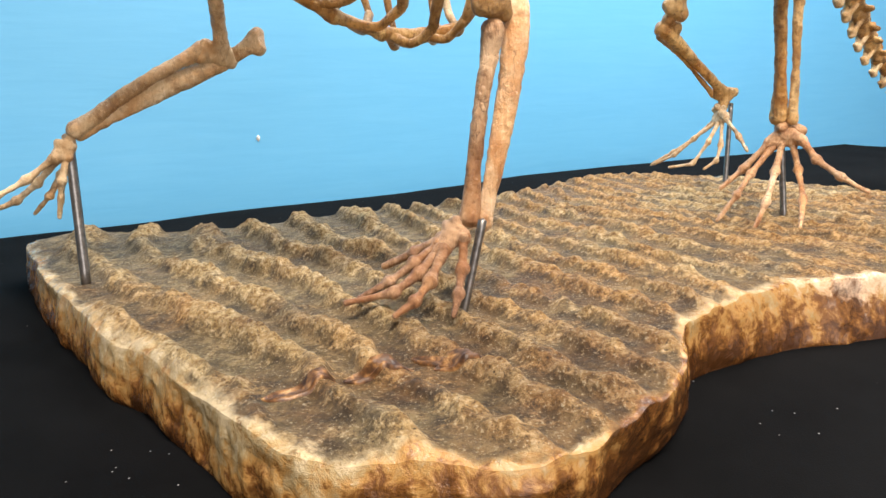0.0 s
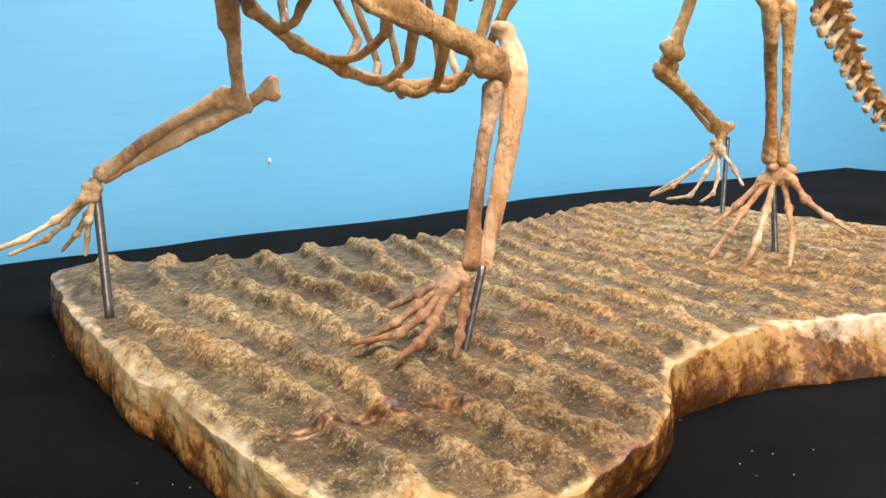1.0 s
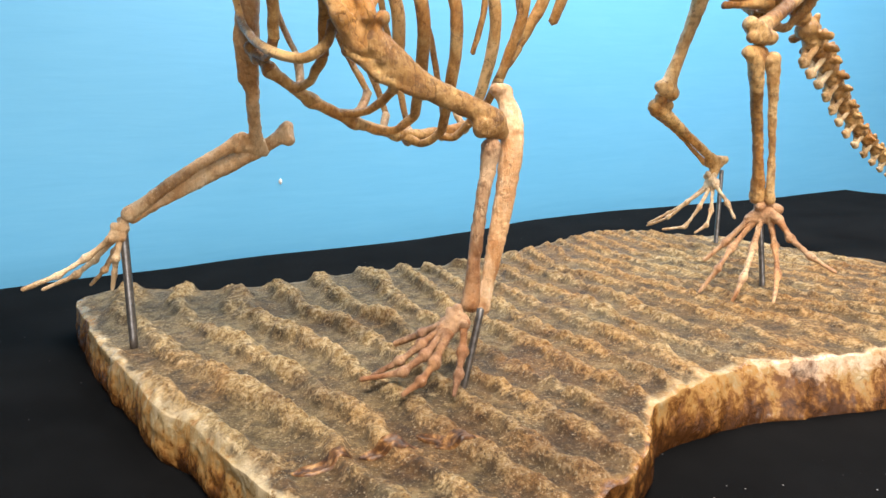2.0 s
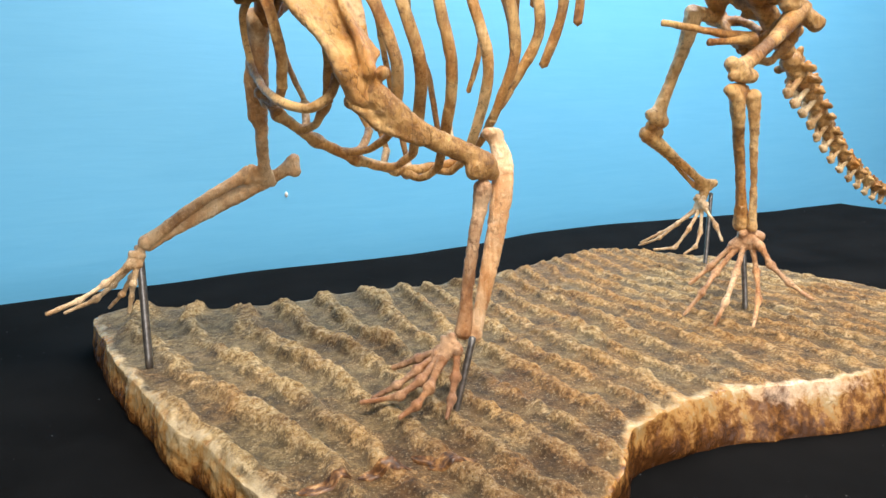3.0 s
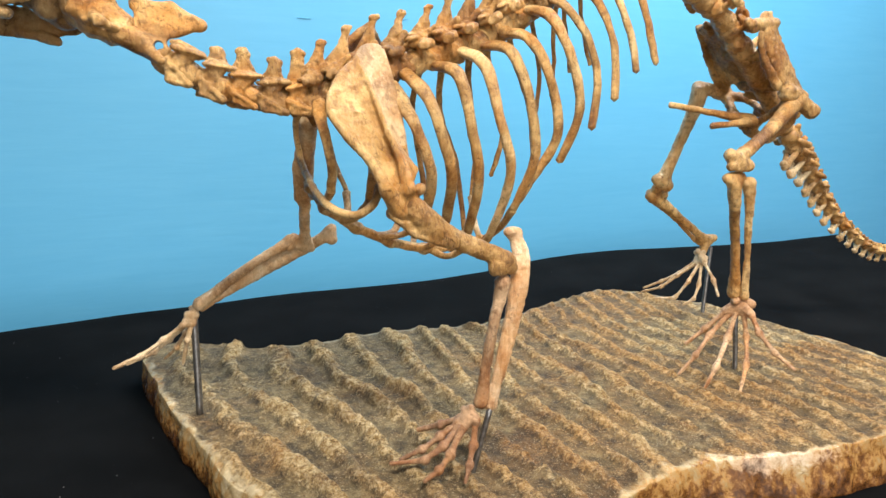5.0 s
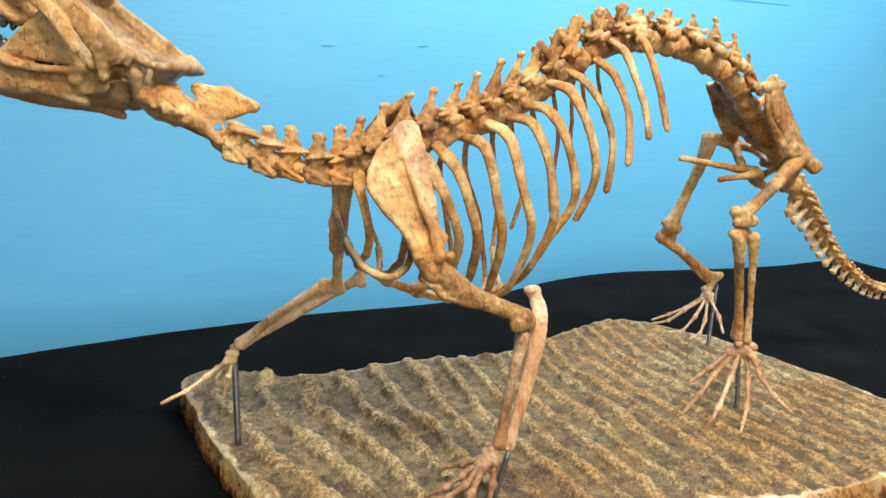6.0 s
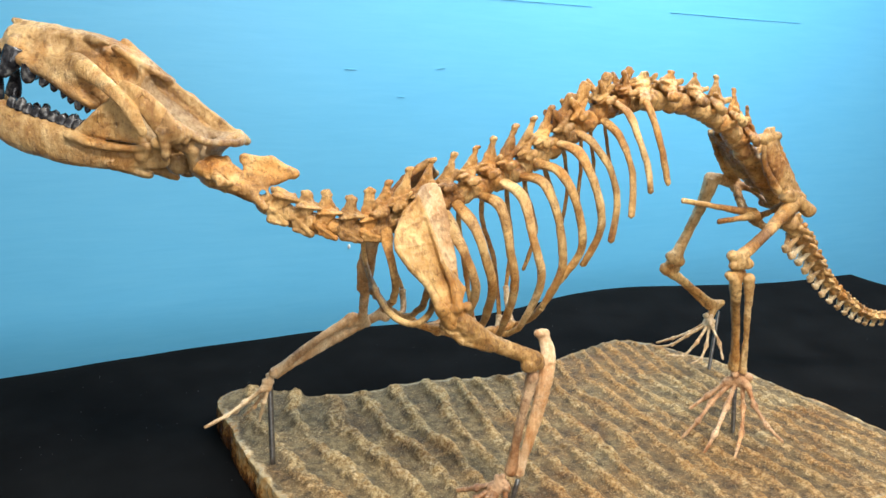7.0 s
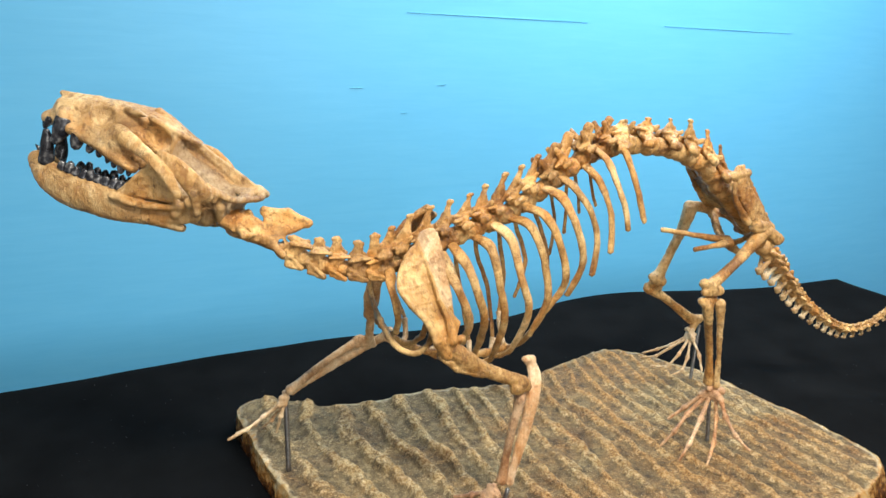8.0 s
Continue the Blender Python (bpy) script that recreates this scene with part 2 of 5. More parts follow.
def cloth_material():
    m, tree, bsdf = material("black_cloth", 0.95, 0.0, 0.05)
    at = world_coords(tree)
    weave = noise_at(tree, at, 900, 2)
    c = ramp(tree, noise_at(tree, at, 9, 4), (0.3, (0.0024, 0.0026, 0.0029)), (0.75, (0.0058, 0.0062, 0.0068)))
    vor = node(tree, "ShaderNodeTexVoronoi", [("Vector", at)], Scale=78.0, Randomness=1.0)
    dust = ramp(tree, vor.outputs["Distance"], (0.030, (1.0,)), (0.055, (0.0,)))
    some = ramp(tree, noise_at(tree, at, 11, 2), (0.53, (0.0,)), (0.57, (1.0,)))
    c = mixed(tree, mixed(tree, 1.0, dust, some, "MULTIPLY"), c, (0.28, 0.28, 0.29))
    tree.links.new(c, bsdf.inputs["Base Color"])
    bumped(tree, bsdf, weave, 0.3, 0.0006)
    return m


CLOTH = cloth_material()


def paint_material():
    """Brushed sky-blue paint with faint horizontal strokes."""
    m, tree, bsdf = material("blue_paint", 0.5)
    at = world_coords(tree)
    flat = node(tree, "ShaderNodeVectorMath", [(0, at)])
    flat.operation = "MULTIPLY"
    flat.inputs[1].default_value = (1, 1, 9)
    strokes = noise_at(tree, flat.outputs[0], 5.5, 6, 0.62, 0.4)
    c = ramp(tree, strokes, (0.25, (0.118, 0.475, 0.80)), (0.5, (0.128, 0.495, 0.82)), (0.85, (0.145, 0.52, 0.84)))
    tree.links.new(c, bsdf.inputs["Base Color"])
    bumped(tree, bsdf, strokes, 0.10, 0.006)
    return m


PAINT = paint_material()


def plain_material(name, colour, rough, scale=20):
    m, tree, bsdf = material(name, rough)
    n = noise_at(tree, world_coords(tree), scale, 5)
    tree.links.new(ramp(tree, n, (0.3, tuple(0.85 * v for v in colour)), (0.7, colour)), bsdf.inputs["Base Color"])
    bumped(tree, bsdf, n, 0.1, 0.002)
    return m


WHITE = plain_material("white_plaster", (0.78, 0.77, 0.74), 0.8)
CONCRETE = plain_material("grey_concrete", (0.17, 0.165, 0.16), 0.7, 8)
GREY = plain_material("grey_plaster", (0.33, 0.32, 0.31), 0.8)
CHIP = plain_material("bare_plaster", (0.85, 0.85, 0.82), 0.7, 200)
FLAKE, _tree, _bsdf = material("brown_varnished_stone", 0.42)
_tree.links.new(ramp(_tree, noise_at(_tree, world_coords(_tree), 170, 4), (0.36, (0.035, 0.014, 0.005)), (0.50, (0.10, 0.042, 0.013)), (0.62, (0.26, 0.13, 0.045)), (0.72, (0.45, 0.29, 0.13))), _bsdf.inputs["Base Color"])
GROOVE = plain_material("dark_scratch", (0.11, 0.45, 0.74), 0.7, 200)

# ---- tools for shapes ----
_table = np.random.RandomState(7).rand(32, 32, 32).astype(np.float32)


def lumps(p, scale, seed=0):
    """Smooth random values from -1 to 1 at the points p, with lumps of about that size."""
    q = p / scale + seed * 7.31
    i = np.floor(q).astype(np.int64)
    f = q - i
    f = f * f * (3 - 2 * f)
    out = 0
    for a in (0, 1):
        for b in (0, 1):
            for c in (0, 1):
                w = (f[..., 0] if a else 1 - f[..., 0]) * (f[..., 1] if b else 1 - f[..., 1]) * (f[..., 2] if c else 1 - f[..., 2])
                out = out + w * _table[(i[..., 0] + a) % 32, (i[..., 1] + b) % 32, (i[..., 2] + c) % 32]
    return out * 2 - 1


def unit(v):
    v = np.asarray(v, float)
    return v / np.linalg.norm(v)


def mesh_of(name, verts, faces, mat, centre=None):
    """An object with its origin at the centre of its shape."""
    verts = np.asarray(verts, float)
    centre = (verts.min(0) + verts.max(0)) / 2 if centre is None else np.asarray(centre, float)
    me = bpy.data.meshes.new(name)
    me.from_pydata((verts - centre).tolist(), [], [list(f) for f in faces])
    me.polygons.foreach_set("use_smooth", [True] * len(me.polygons))
    me.materials.append(mat)
    me.update()
    ob = new(name, me)
    ob.location = centre
    return ob


def worn(ob, verts, seed):
    """Keeps on the mesh how far each place stands out of its rough skin: low in pits, high on lumps."""
    v = np.asarray(verts, float)
    w = 0.25 * (0.3 - np.abs(lumps(v, 0.016, seed + 3))) + 0.75 * lumps(v, 0.0045, seed + 5)
    layer = ob.data.attributes.new("wear", "FLOAT", "POINT")
    layer.data.foreach_set("value", w.astype(np.float32))
    return ob


def under(ob, parent, label=""):
    """Makes ob a part of parent, where it is."""
    chain, p = [], parent
    while p:
        chain.append(p.matrix_basis.copy())
        p = p.parent
    world_of = chain.pop()
    while chain:
        world_of = world_of @ chain.pop()
    ob.matrix_basis = world_of.inverted() @ ob.matrix_basis
    ob.parent = parent
    return tagged(ob, label)


class Clay:
    """A solid of rounded forms that melt into each other, skinned with quads."""

    def __init__(self):
        self.forms = []

    def rod(self, a, b, ra, rb=None, k=0.004, flat=None, cut=False):
        a, b = np.asarray(a, float), np.asarray(b, float)
        self.forms.append(("rod", (a, b, ra, ra if rb is None else rb, flat), k, cut))
        return self

    def chain(self, points, radii, k=0.004, flat=None):
        n = 1 if len(points) == 2 else 4 * (len(points) - 1)
        u = np.linspace(0, 1, n + 1)
        p = curve_at(points, u)
        r = curve_at(np.asarray(radii, float)[:, None], u)[:, 0]
        self.forms.append(("chain", (p, r, flat), k, False))
        return self

    def ball(self, c, r, k=0.004, cut=False):
        return self.rod(c, np.asarray(c, float) + 1e-5, r, r, k, None, cut)

    def blade(self, a, b, c, r, k=0.004):
        self.forms.append(("blade", tuple(np.asarray(v, float) for v in (a, b, c)) + (r,), k, False))
        return self

    def _far(self, kind, data, p):
        if kind == "rod":
            a, b, ra, rb, flat = data
            ab = b - a
            h = np.clip(((p - a) @ ab) / max(ab @ ab, 1e-12), 0, 1)
            v = p - a - h[..., None] * ab
            if flat is not None:
                n, s = flat
                v = v + (v @ n)[..., None] * n * (1 / s - 1)
            return np.sqrt((v * v).sum(-1)) - (ra + (rb - ra) * h)
        if kind == "chain":
            points, radii, flat = data
            return np.min([self._far("rod", (a, b, ra, rb, flat), p) for a, b, ra, rb in zip(points, points[1:], radii, radii[1:])], axis=0)
        a, b, c, r = data
        n = np.cross(b - a, c - a)
        n = n / np.linalg.norm(n)
        inside = np.ones(p.shape[:-1], bool)
        best = None
        for s, e in ((a, b), (b, c), (c, a)):
            es = e - s
            inside &= ((p - s) @ np.cross(n, es)) >= 0
            h = np.clip(((p - s) @ es) / (es @ es), 0, 1)
            v = p - s - h[..., None] * es
            q = (v * v).sum(-1)
            best = q if best is None else np.minimum(best, q)
        plane = ((p - a) @ n) ** 2
        return np.sqrt(np.where(inside, plane, best)) - r

    def skin(self, name, mat, step=0.0014, rough=0.0006, seed=0):
        lo, hi = [], []
        for kind, data, k, cut in self.forms:
            pts = np.array(data[0] if kind == "chain" else data[:2] if kind == "rod" else data[:3])
            r = max(data[1]) if kind == "chain" else max(data[2], data[3]) if kind == "rod" else data[3]
            lo.append(pts.min(0) - r)
            hi.append(pts.max(0) + r)
        keep = [n for n, f in enumerate(self.forms) if not f[3]]
        low = np.min([lo[n] for n in keep], 0) - 4 * step - 0.002
        high = np.max([hi[n] for n in keep], 0) + 4 * step + 0.002
        size = np.ceil((high - low) / step).astype(int) + 1
        axes = [low[i] + step * np.arange(size[i]) for i in range(3)]
        d = np.full(size, 0.02)
        for (kind, data, k, cut), a, b in zip(self.forms, lo, hi):
            margin = 2 * k + 3 * step
            i0 = np.clip(((a - margin - low) / step).astype(int), 0, size)
            i1 = np.clip(((b + margin - low) / step).astype(int) + 2, 0, size)
            if (i1 <= i0).any():
                continue
            part_of = tuple(slice(x, y) for x, y in zip(i0, i1))
            p = np.stack(np.meshgrid(*[ax[s] for ax, s in zip(axes, part_of)], indexing="ij"), -1)
            e, old = self._far(kind, data, p), d[part_of]
            if cut:
                h = np.clip(0.5 - 0.5 * (old + e) / k, 0, 1)
                d[part_of] = old + (-e - old) * h + k * h * (1 - h)
            else:
                h = np.clip(0.5 + 0.5 * (old - e) / k, 0, 1)
                d[part_of] = old + (e - old) * h - k * h * (1 - h)
        near = np.abs(d) < 0.006
        if rough:
            at = np.argwhere(near) * step + low
            d[near] += rough * (0.42 * lumps(at, 0.013, seed) + 0.5 * (0.3 - np.abs(lumps(at, 0.016, seed + 3))) + 0.55 * lumps(at, 0.0045, seed + 5))
        verts, faces = surface(d, low, step)
        return worn(mesh_of(name, verts, faces, mat), verts, seed)


def surface(d, low, step):
    """Quads round the region where d is below zero."""
    s = d < 0
    count = sum(s[i:s.shape[0] - 1 + i, j:s.shape[1] - 1 + j, k:s.shape[2] - 1 + k].astype(np.int8) for i in (0, 1) for j in (0, 1) for k in (0, 1))
    live = (count > 0) & (count < 8)
    index = np.full(live.shape, -1)
    cells = np.argwhere(live)
    index[live] = np.arange(len(cells))
    total, weight = np.zeros((len(cells), 3)), np.zeros(len(cells))
    for axis in range(3):
        others = [n for n in range(3) if n != axis]
        for u in (0, 1):
            for v in (0, 1):
                o = np.zeros(3, int)
                o[others[0]], o[others[1]] = u, v
                e = o.copy()
                e[axis] = 1
                d0, d1 = d[tuple((cells + o).T)], d[tuple((cells + e).T)]
                cross = (d0 < 0) != (d1 < 0)
                t = np.where(cross, d0 / np.where(cross, d0 - d1, 1), 0)
                total += np.where(cross[:, None], o + t[:, None] * (e - o), 0)
                weight += cross
    verts = low + (cells + total / weight[:, None]) * step
    faces = []
    for axis in range(3):
        b, c = (axis + 1) % 3, (axis + 2) % 3
        one = [slice(1, -1)] * 3
        two = [slice(1, -1)] * 3
        one[axis], two[axis] = slice(0, -1), slice(1, None)
        first, second = s[tuple(one)], s[tuple(two)]
        at = np.argwhere(first != second)
        out = first[tuple(at.T)]
        at = at + np.array([0 if n == axis else 1 for n in range(3)])
        ring = []
        for u, v in ((-1, -1), (0, -1), (0, 0), (-1, 0)):
            q = at.copy()
            q[:, b] += u
            q[:, c] += v
            ring.append(index[tuple(q.T)])
        quad = np.stack(ring, 1)
        faces.append(np.where(out[:, None], quad, quad[:, ::-1]))
    return verts, np.concatenate(faces).tolist()


def curve_at(points, u):
    """Places on a smooth curve through the points; u from 0 to 1."""
    p = np.asarray(points, float)
    n = len(p) - 1
    x = np.clip(np.asarray(u, float), 0, 1) * n
    i = np.minimum(x.astype(int), n - 1)
    f = (x - i)[..., None]
    g = lambda j: p[np.clip(j, 0, n)]
    a, b, c, d = g(i - 1), g(i), g(i + 1), g(i + 2)
    return 0.5 * (2 * b + (c - a) * f + (2 * a - 5 * b + 4 * c - d) * f ** 2 + (3 * b - a - 3 * c + d) * f ** 3)


def tube(name, points, radii, mat, thick=1.0, wide_to=None, rings=30, around=10, rough=0.0007, seed=0):
    """A rod along a smooth curve with changing radius; thick squeezes it across wide_to."""
    u = np.linspace(0, 1, rings)
    p = curve_at(points, u)
    r = np.interp(u, np.linspace(0, 1, len(radii)), radii)
    t = np.gradient(p, axis=0)
    t /= np.linalg.norm(t, axis=1)[:, None]
    side = np.cross(t, np.asarray(wide_to if wide_to is not None else (0.31, 0.17, 0.93), float))
    side /= np.linalg.norm(side, axis=1)[:, None]
    up = np.cross(side, t)
    a = np.linspace(0, 2 * np.pi, around, endpoint=False)
    body = p[:, None] + r[:, None, None] * (np.cos(a)[None, :, None] * up[:, None] + thick * np.sin(a)[None, :, None] * side[:, None])
    ends = [p[0] - t[0] * r[0] * 0.6, p[-1] + t[-1] * r[-1] * 0.6]
    body = body + rough * np.stack([lumps(body, 0.011, seed + n) for n in range(3)], -1)
    verts = np.concatenate([body.reshape(-1, 3), ends])
    faces = []
    for i in range(rings - 1):
        for j in range(around):
            k = (j + 1) % around
            faces.append((i * around + j, (i + 1) * around + j, (i + 1) * around + k, i * around + k))
    n = rings * around
    for j in range(around):
        k = (j + 1) % around
        faces.append((n, j, k))
        faces.append((n + 1, n - around + k, n - around + j))
    ob = worn(mesh_of(name, verts, faces, mat), verts, seed)
    bm = bmesh.new()
    bm.from_mesh(ob.data)
    bmesh.ops.recalc_face_normals(bm, faces=bm.faces)
    bm.to_mesh(ob.data)
    bm.free()
    return ob


def box(name, m, size, mat, bevel=0.004):
    """A box of that size standing on the pose m, with soft edges."""
    bm = bmesh.new()
    bmesh.ops.create_cube(bm, size=1)
    bmesh.ops.scale(bm, vec=size, verts=bm.verts)
    bmesh.ops.translate(bm, vec=(0, 0, size[2] / 2), verts=bm.verts)
    if bevel:
        bmesh.ops.bevel(bm, geom=bm.edges[:], offset=bevel, segments=2, affect="EDGES")
    me = bpy.data.meshes.new(name)
    bm.to_mesh(me)
    bm.free()
    me.materials.append(mat)
    ob = new(name, me)
    ob.matrix_world = m
    return ob


# ---- the room ----
SLANT = math.degrees(math.atan(0.5))          # the blue wall and the table stand askew to the view
ALONG, BACK = unit((0.894, 0.447, 0)), unit((-0.447, 0.894, 0))
WALL_FOOT = np.array([0.0, 1.835, 0.0])

tagged(box("floor", pose(0, 0, -0.1), (9, 9, 0.1), CONCRETE, 0), "plain grey concrete floor of the show room", "floor", kind="structure")
_w = WALL_FOOT + BACK * 0.06 + ALONG * 0.2
wall_north = tagged(box("wall_north", pose(_w[0], _w[1], 0, 0, 0, SLANT), (5.6, 0.12, 2.7), PAINT, 0), "sky-blue painted back wall with faint brush strokes", "wall", kind="structure")
# unseen walls and ceiling added round the view, grey to hold back bounced light
tagged(box("wall_south_low", pose(0, -2.75, 0), (5.6, 0.12, 0.9), GREY, 0), "plain grey wall under an added opening behind the camera", "wall", kind="structure")
tagged(box("wall_south_high", pose(0, -2.75, 2.45), (5.6, 0.12, 0.25), GREY, 0), "plain grey wall over an added opening behind the camera", "wall", kind="structure")
tagged(box("wall_south_left", pose(-1.3, -2.75, 0.9), (3.0, 0.12, 1.55), GREY, 0), "plain grey wall beside an added opening behind the camera", "wall", kind="structure")
tagged(box("wall_south_right", pose(2.55, -2.75, 0.9), (0.5, 0.12, 1.55), GREY, 0), "plain grey wall between the added opening and the corner", "wall", kind="structure")
tagged(box("wall_west", pose(-2.6, -0.85, 0), (0.12, 3.7, 2.7), GREY, 0), "plain grey side wall", "wall", kind="structure")
tagged(box("wall_east", pose(2.75, 0.3, 0), (0.12, 6.0, 2.7), GREY, 0), "plain grey side wall", "wall", kind="structure")
tagged(box("ceiling", pose(0, 0, 2.7), (9, 9, 0.1), GREY, 0), "plain grey ceiling", "ceiling", kind="structure")


def wall_mark(name, x, z, length, height, mat, tilt=0.0):
    """A small flaw on the blue wall: x and z of its middle."""
    c = np.array([x, 1.835 + 0.5 * x, z]) - BACK * 0.0015
    n = 10
    verts, faces = [], []
    for i in range(n + 1):
        u = i / n
        h = height * (0.25 + 0.75 * math.sin(math.pi * min(max(u, 0.02), 0.98))) * (0.8 + 0.4 * random.random())
        mid = c + ALONG * (u - 0.5) * length + np.array([0, 0, (u - 0.5) * length * tilt])
        for s in (-0.5, 0.5):
            for back in (0.0, 0.004):
                verts.append(mid + np.array([0, 0, s * h]) + BACK * back)
    for i in range(n):
        a, b = 4 * i, 4 * i + 4
        for q in ((0, 2), (2, 3), (3, 1), (1, 0)):
            faces.append((a + q[0], b + q[0], b + q[1], a + q[1]))
    faces += [(0, 2, 3, 1), (4 * n, 4 * n + 1, 4 * n + 3, 4 * n + 2)]
    return under(mesh_of(name, verts, faces, mat), wall_north)


# ---- the table with its black cloth ----
CORNER = np.array([1.12, 1.865, 0.752])       # rear right corner of the table top
ACROSS = -BACK


def cloth_sheet():
    length, depth, drop = 3.3, 1.32, 0.72
    na, nb = 190, 90
    a = np.linspace(-0.14, length + 0.14, na)
    b = np.linspace(-0.14, depth + 0.14, nb)
    A, B = np.meshgrid(a, b, indexing="ij")
    ca, cb = np.clip(A, 0, length), np.clip(B, 0, depth)
    over = np.hypot(A - ca, B - cb)
    flat = np.stack([A, B, 0 * A], -1)
    wave = 0.007 * lumps(flat, 0.33, 2) + 0.004 * lumps(flat, 0.14, 5)
    out = np.minimum(over, 0.03)
    pos = CORNER - ALONG * (ca + (A - ca) / np.maximum(over, 1e-6) * out)[..., None] + ACROSS * (cb + (B - cb) / np.maximum(over, 1e-6) * out)[..., None]
    edge = np.clip(1 - np.minimum(np.minimum(cb, depth - cb), np.minimum(ca, length - ca)) / 0.2, 0, 1)
    swell = 0.035 + 0.150 * np.exp(-((A - 0.80) / 0.33) ** 2) + 0.085 * np.exp(-((A - 1.75) / 0.42) ** 2)
    bulge = swell * np.clip(1 - cb / 0.45, 0, 1)
    pos = pos + (wave * edge + bulge)[..., None] * BACK
    down = np.clip((over - 0.01) / 0.13, 0, 1) * drop
    wrinkle = 0.0016 * lumps(flat, 0.09, 1) + 0.0015 * edge * lumps(flat, 0.2, 9) - (0.005 * np.clip((A - 1.0) / 0.3, 0, 1) + 0.004 * np.clip((A - 1.5) / 0.3, 0, 1)) * np.clip(1 - cb / 0.36, 0, 1)
    pos[..., 2] += np.where(over > 0.01, -down, wrinkle)
    pos[..., 2] -= 0.0035 * np.clip(1 - edge, 0, 1) + 0.115 * swell * np.clip(1 - cb / 0.36, 0, 1) ** 1.5
    verts = pos.reshape(-1, 3)
    faces = [(i * nb + j, i * nb + j + 1, (i + 1) * nb + j + 1, (i + 1) * nb + j) for i in range(na - 1) for j in range(nb - 1)]
    ob = mesh_of("table_cloth", verts, faces, CLOTH)
    solid = ob.modifiers.new("thick", "SOLIDIFY")
    solid.thickness, solid.offset = 0.0015, -1
    return tagged(ob, "black velvet cloth draped over a table, dusted with lint", "tablecloth")


cloth_sheet()
_t = CORNER - ALONG * 1.65 + ACROSS * 0.88
table = tagged(new("display_table"), "long folding table hidden under a black cloth", "table")
table.location = (_t[0], _t[1], 0)
_top = box("tabletop", pose(_t[0], _t[1], 0.708, 0, 0, SLANT), (3.26, 0.84, 0.034), WHITE)
under(_top, table)
for _a in (-1.5, 1.5):
    for _b in (-0.36, 0.36):
        _q = _t + ALONG * _a + ACROSS * _b
        under(box("leg", pose(_q[0], _q[1], 0, 0, 0, SLANT), (0.04, 0.04, 0.708), STEEL), table)

# ---- the rippled stone slab ----
OUTLINE = [(-0.463, 0.765), (-0.432, 0.712), (-0.394, 0.667), (-0.348, 0.602), (-0.290, 0.540), (-0.225, 0.468), (-0.180, 0.432), (-0.134, 0.386), (-0.094, 0.345),
           (-0.054, 0.313), (0.000, 0.301), (0.045, 0.298), (0.083, 0.314), (0.120, 0.347), (0.150, 0.384), (0.166, 0.420), (0.177, 0.456),
           (0.214, 0.492), (0.276, 0.529), (0.345, 0.542), (0.416, 0.563), (0.490, 0.593), (0.572, 0.640), (0.640, 0.700), (0.668, 0.765),
           (0.628, 0.838), (0.568, 0.914), (0.506, 0.984), (0.440, 1.050), (0.352, 1.104), (0.266, 1.132), (0.203, 1.086), (0.148, 1.036),
           (0.096, 0.984), (0.020, 0.934), (-0.072, 0.906), (-0.140, 0.880), (-0.188, 0.848), (-0.250, 0.818), (-0.306, 0.797), (-0.385, 0.810), (-0.446, 0.806)]



def ripple(x, y):
    """The height of the rippled top over its trough level, and the share of grit."""
    flat = np.stack([x, y, 0 * x], -1)
    v = y - 0.5
    count = (3.97 + 17.75 * x + 14.85 * v + 7.54 * x * x - 2.99 * x * v - 8.17 * v * v - 3.07 * x ** 3 + 0.14 * x * x * v + 28.13 * x * v * v - 1.93 * v ** 3)
    warp = 0.34 * lumps(flat, 0.16, 1) + 0.20 * lumps(flat, 0.06, 4) + 0.12 * lumps(flat, 0.022, 5)
    phase = 2 * np.pi * (count + warp)
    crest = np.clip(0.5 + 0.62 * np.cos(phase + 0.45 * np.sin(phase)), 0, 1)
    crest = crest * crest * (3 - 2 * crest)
    broken = np.clip(0.86 + 0.45 * lumps(flat, 0.055, 6) + 0.3 * lumps(flat, 0.025, 7), 0.2, 1.3)
    tall = 0.0118 - 0.0070 * np.clip((x + 0.05) / 0.34, 0, 1)
    grit = (0.22 + crest) * (0.0022 * lumps(flat, 0.014, 11) + 0.0022 * lumps(flat, 0.0068, 13))
    return tall * crest * broken + 0.0018 * lumps(flat, 0.05, 8) + grit, crest * np.clip(broken, 0, 1)


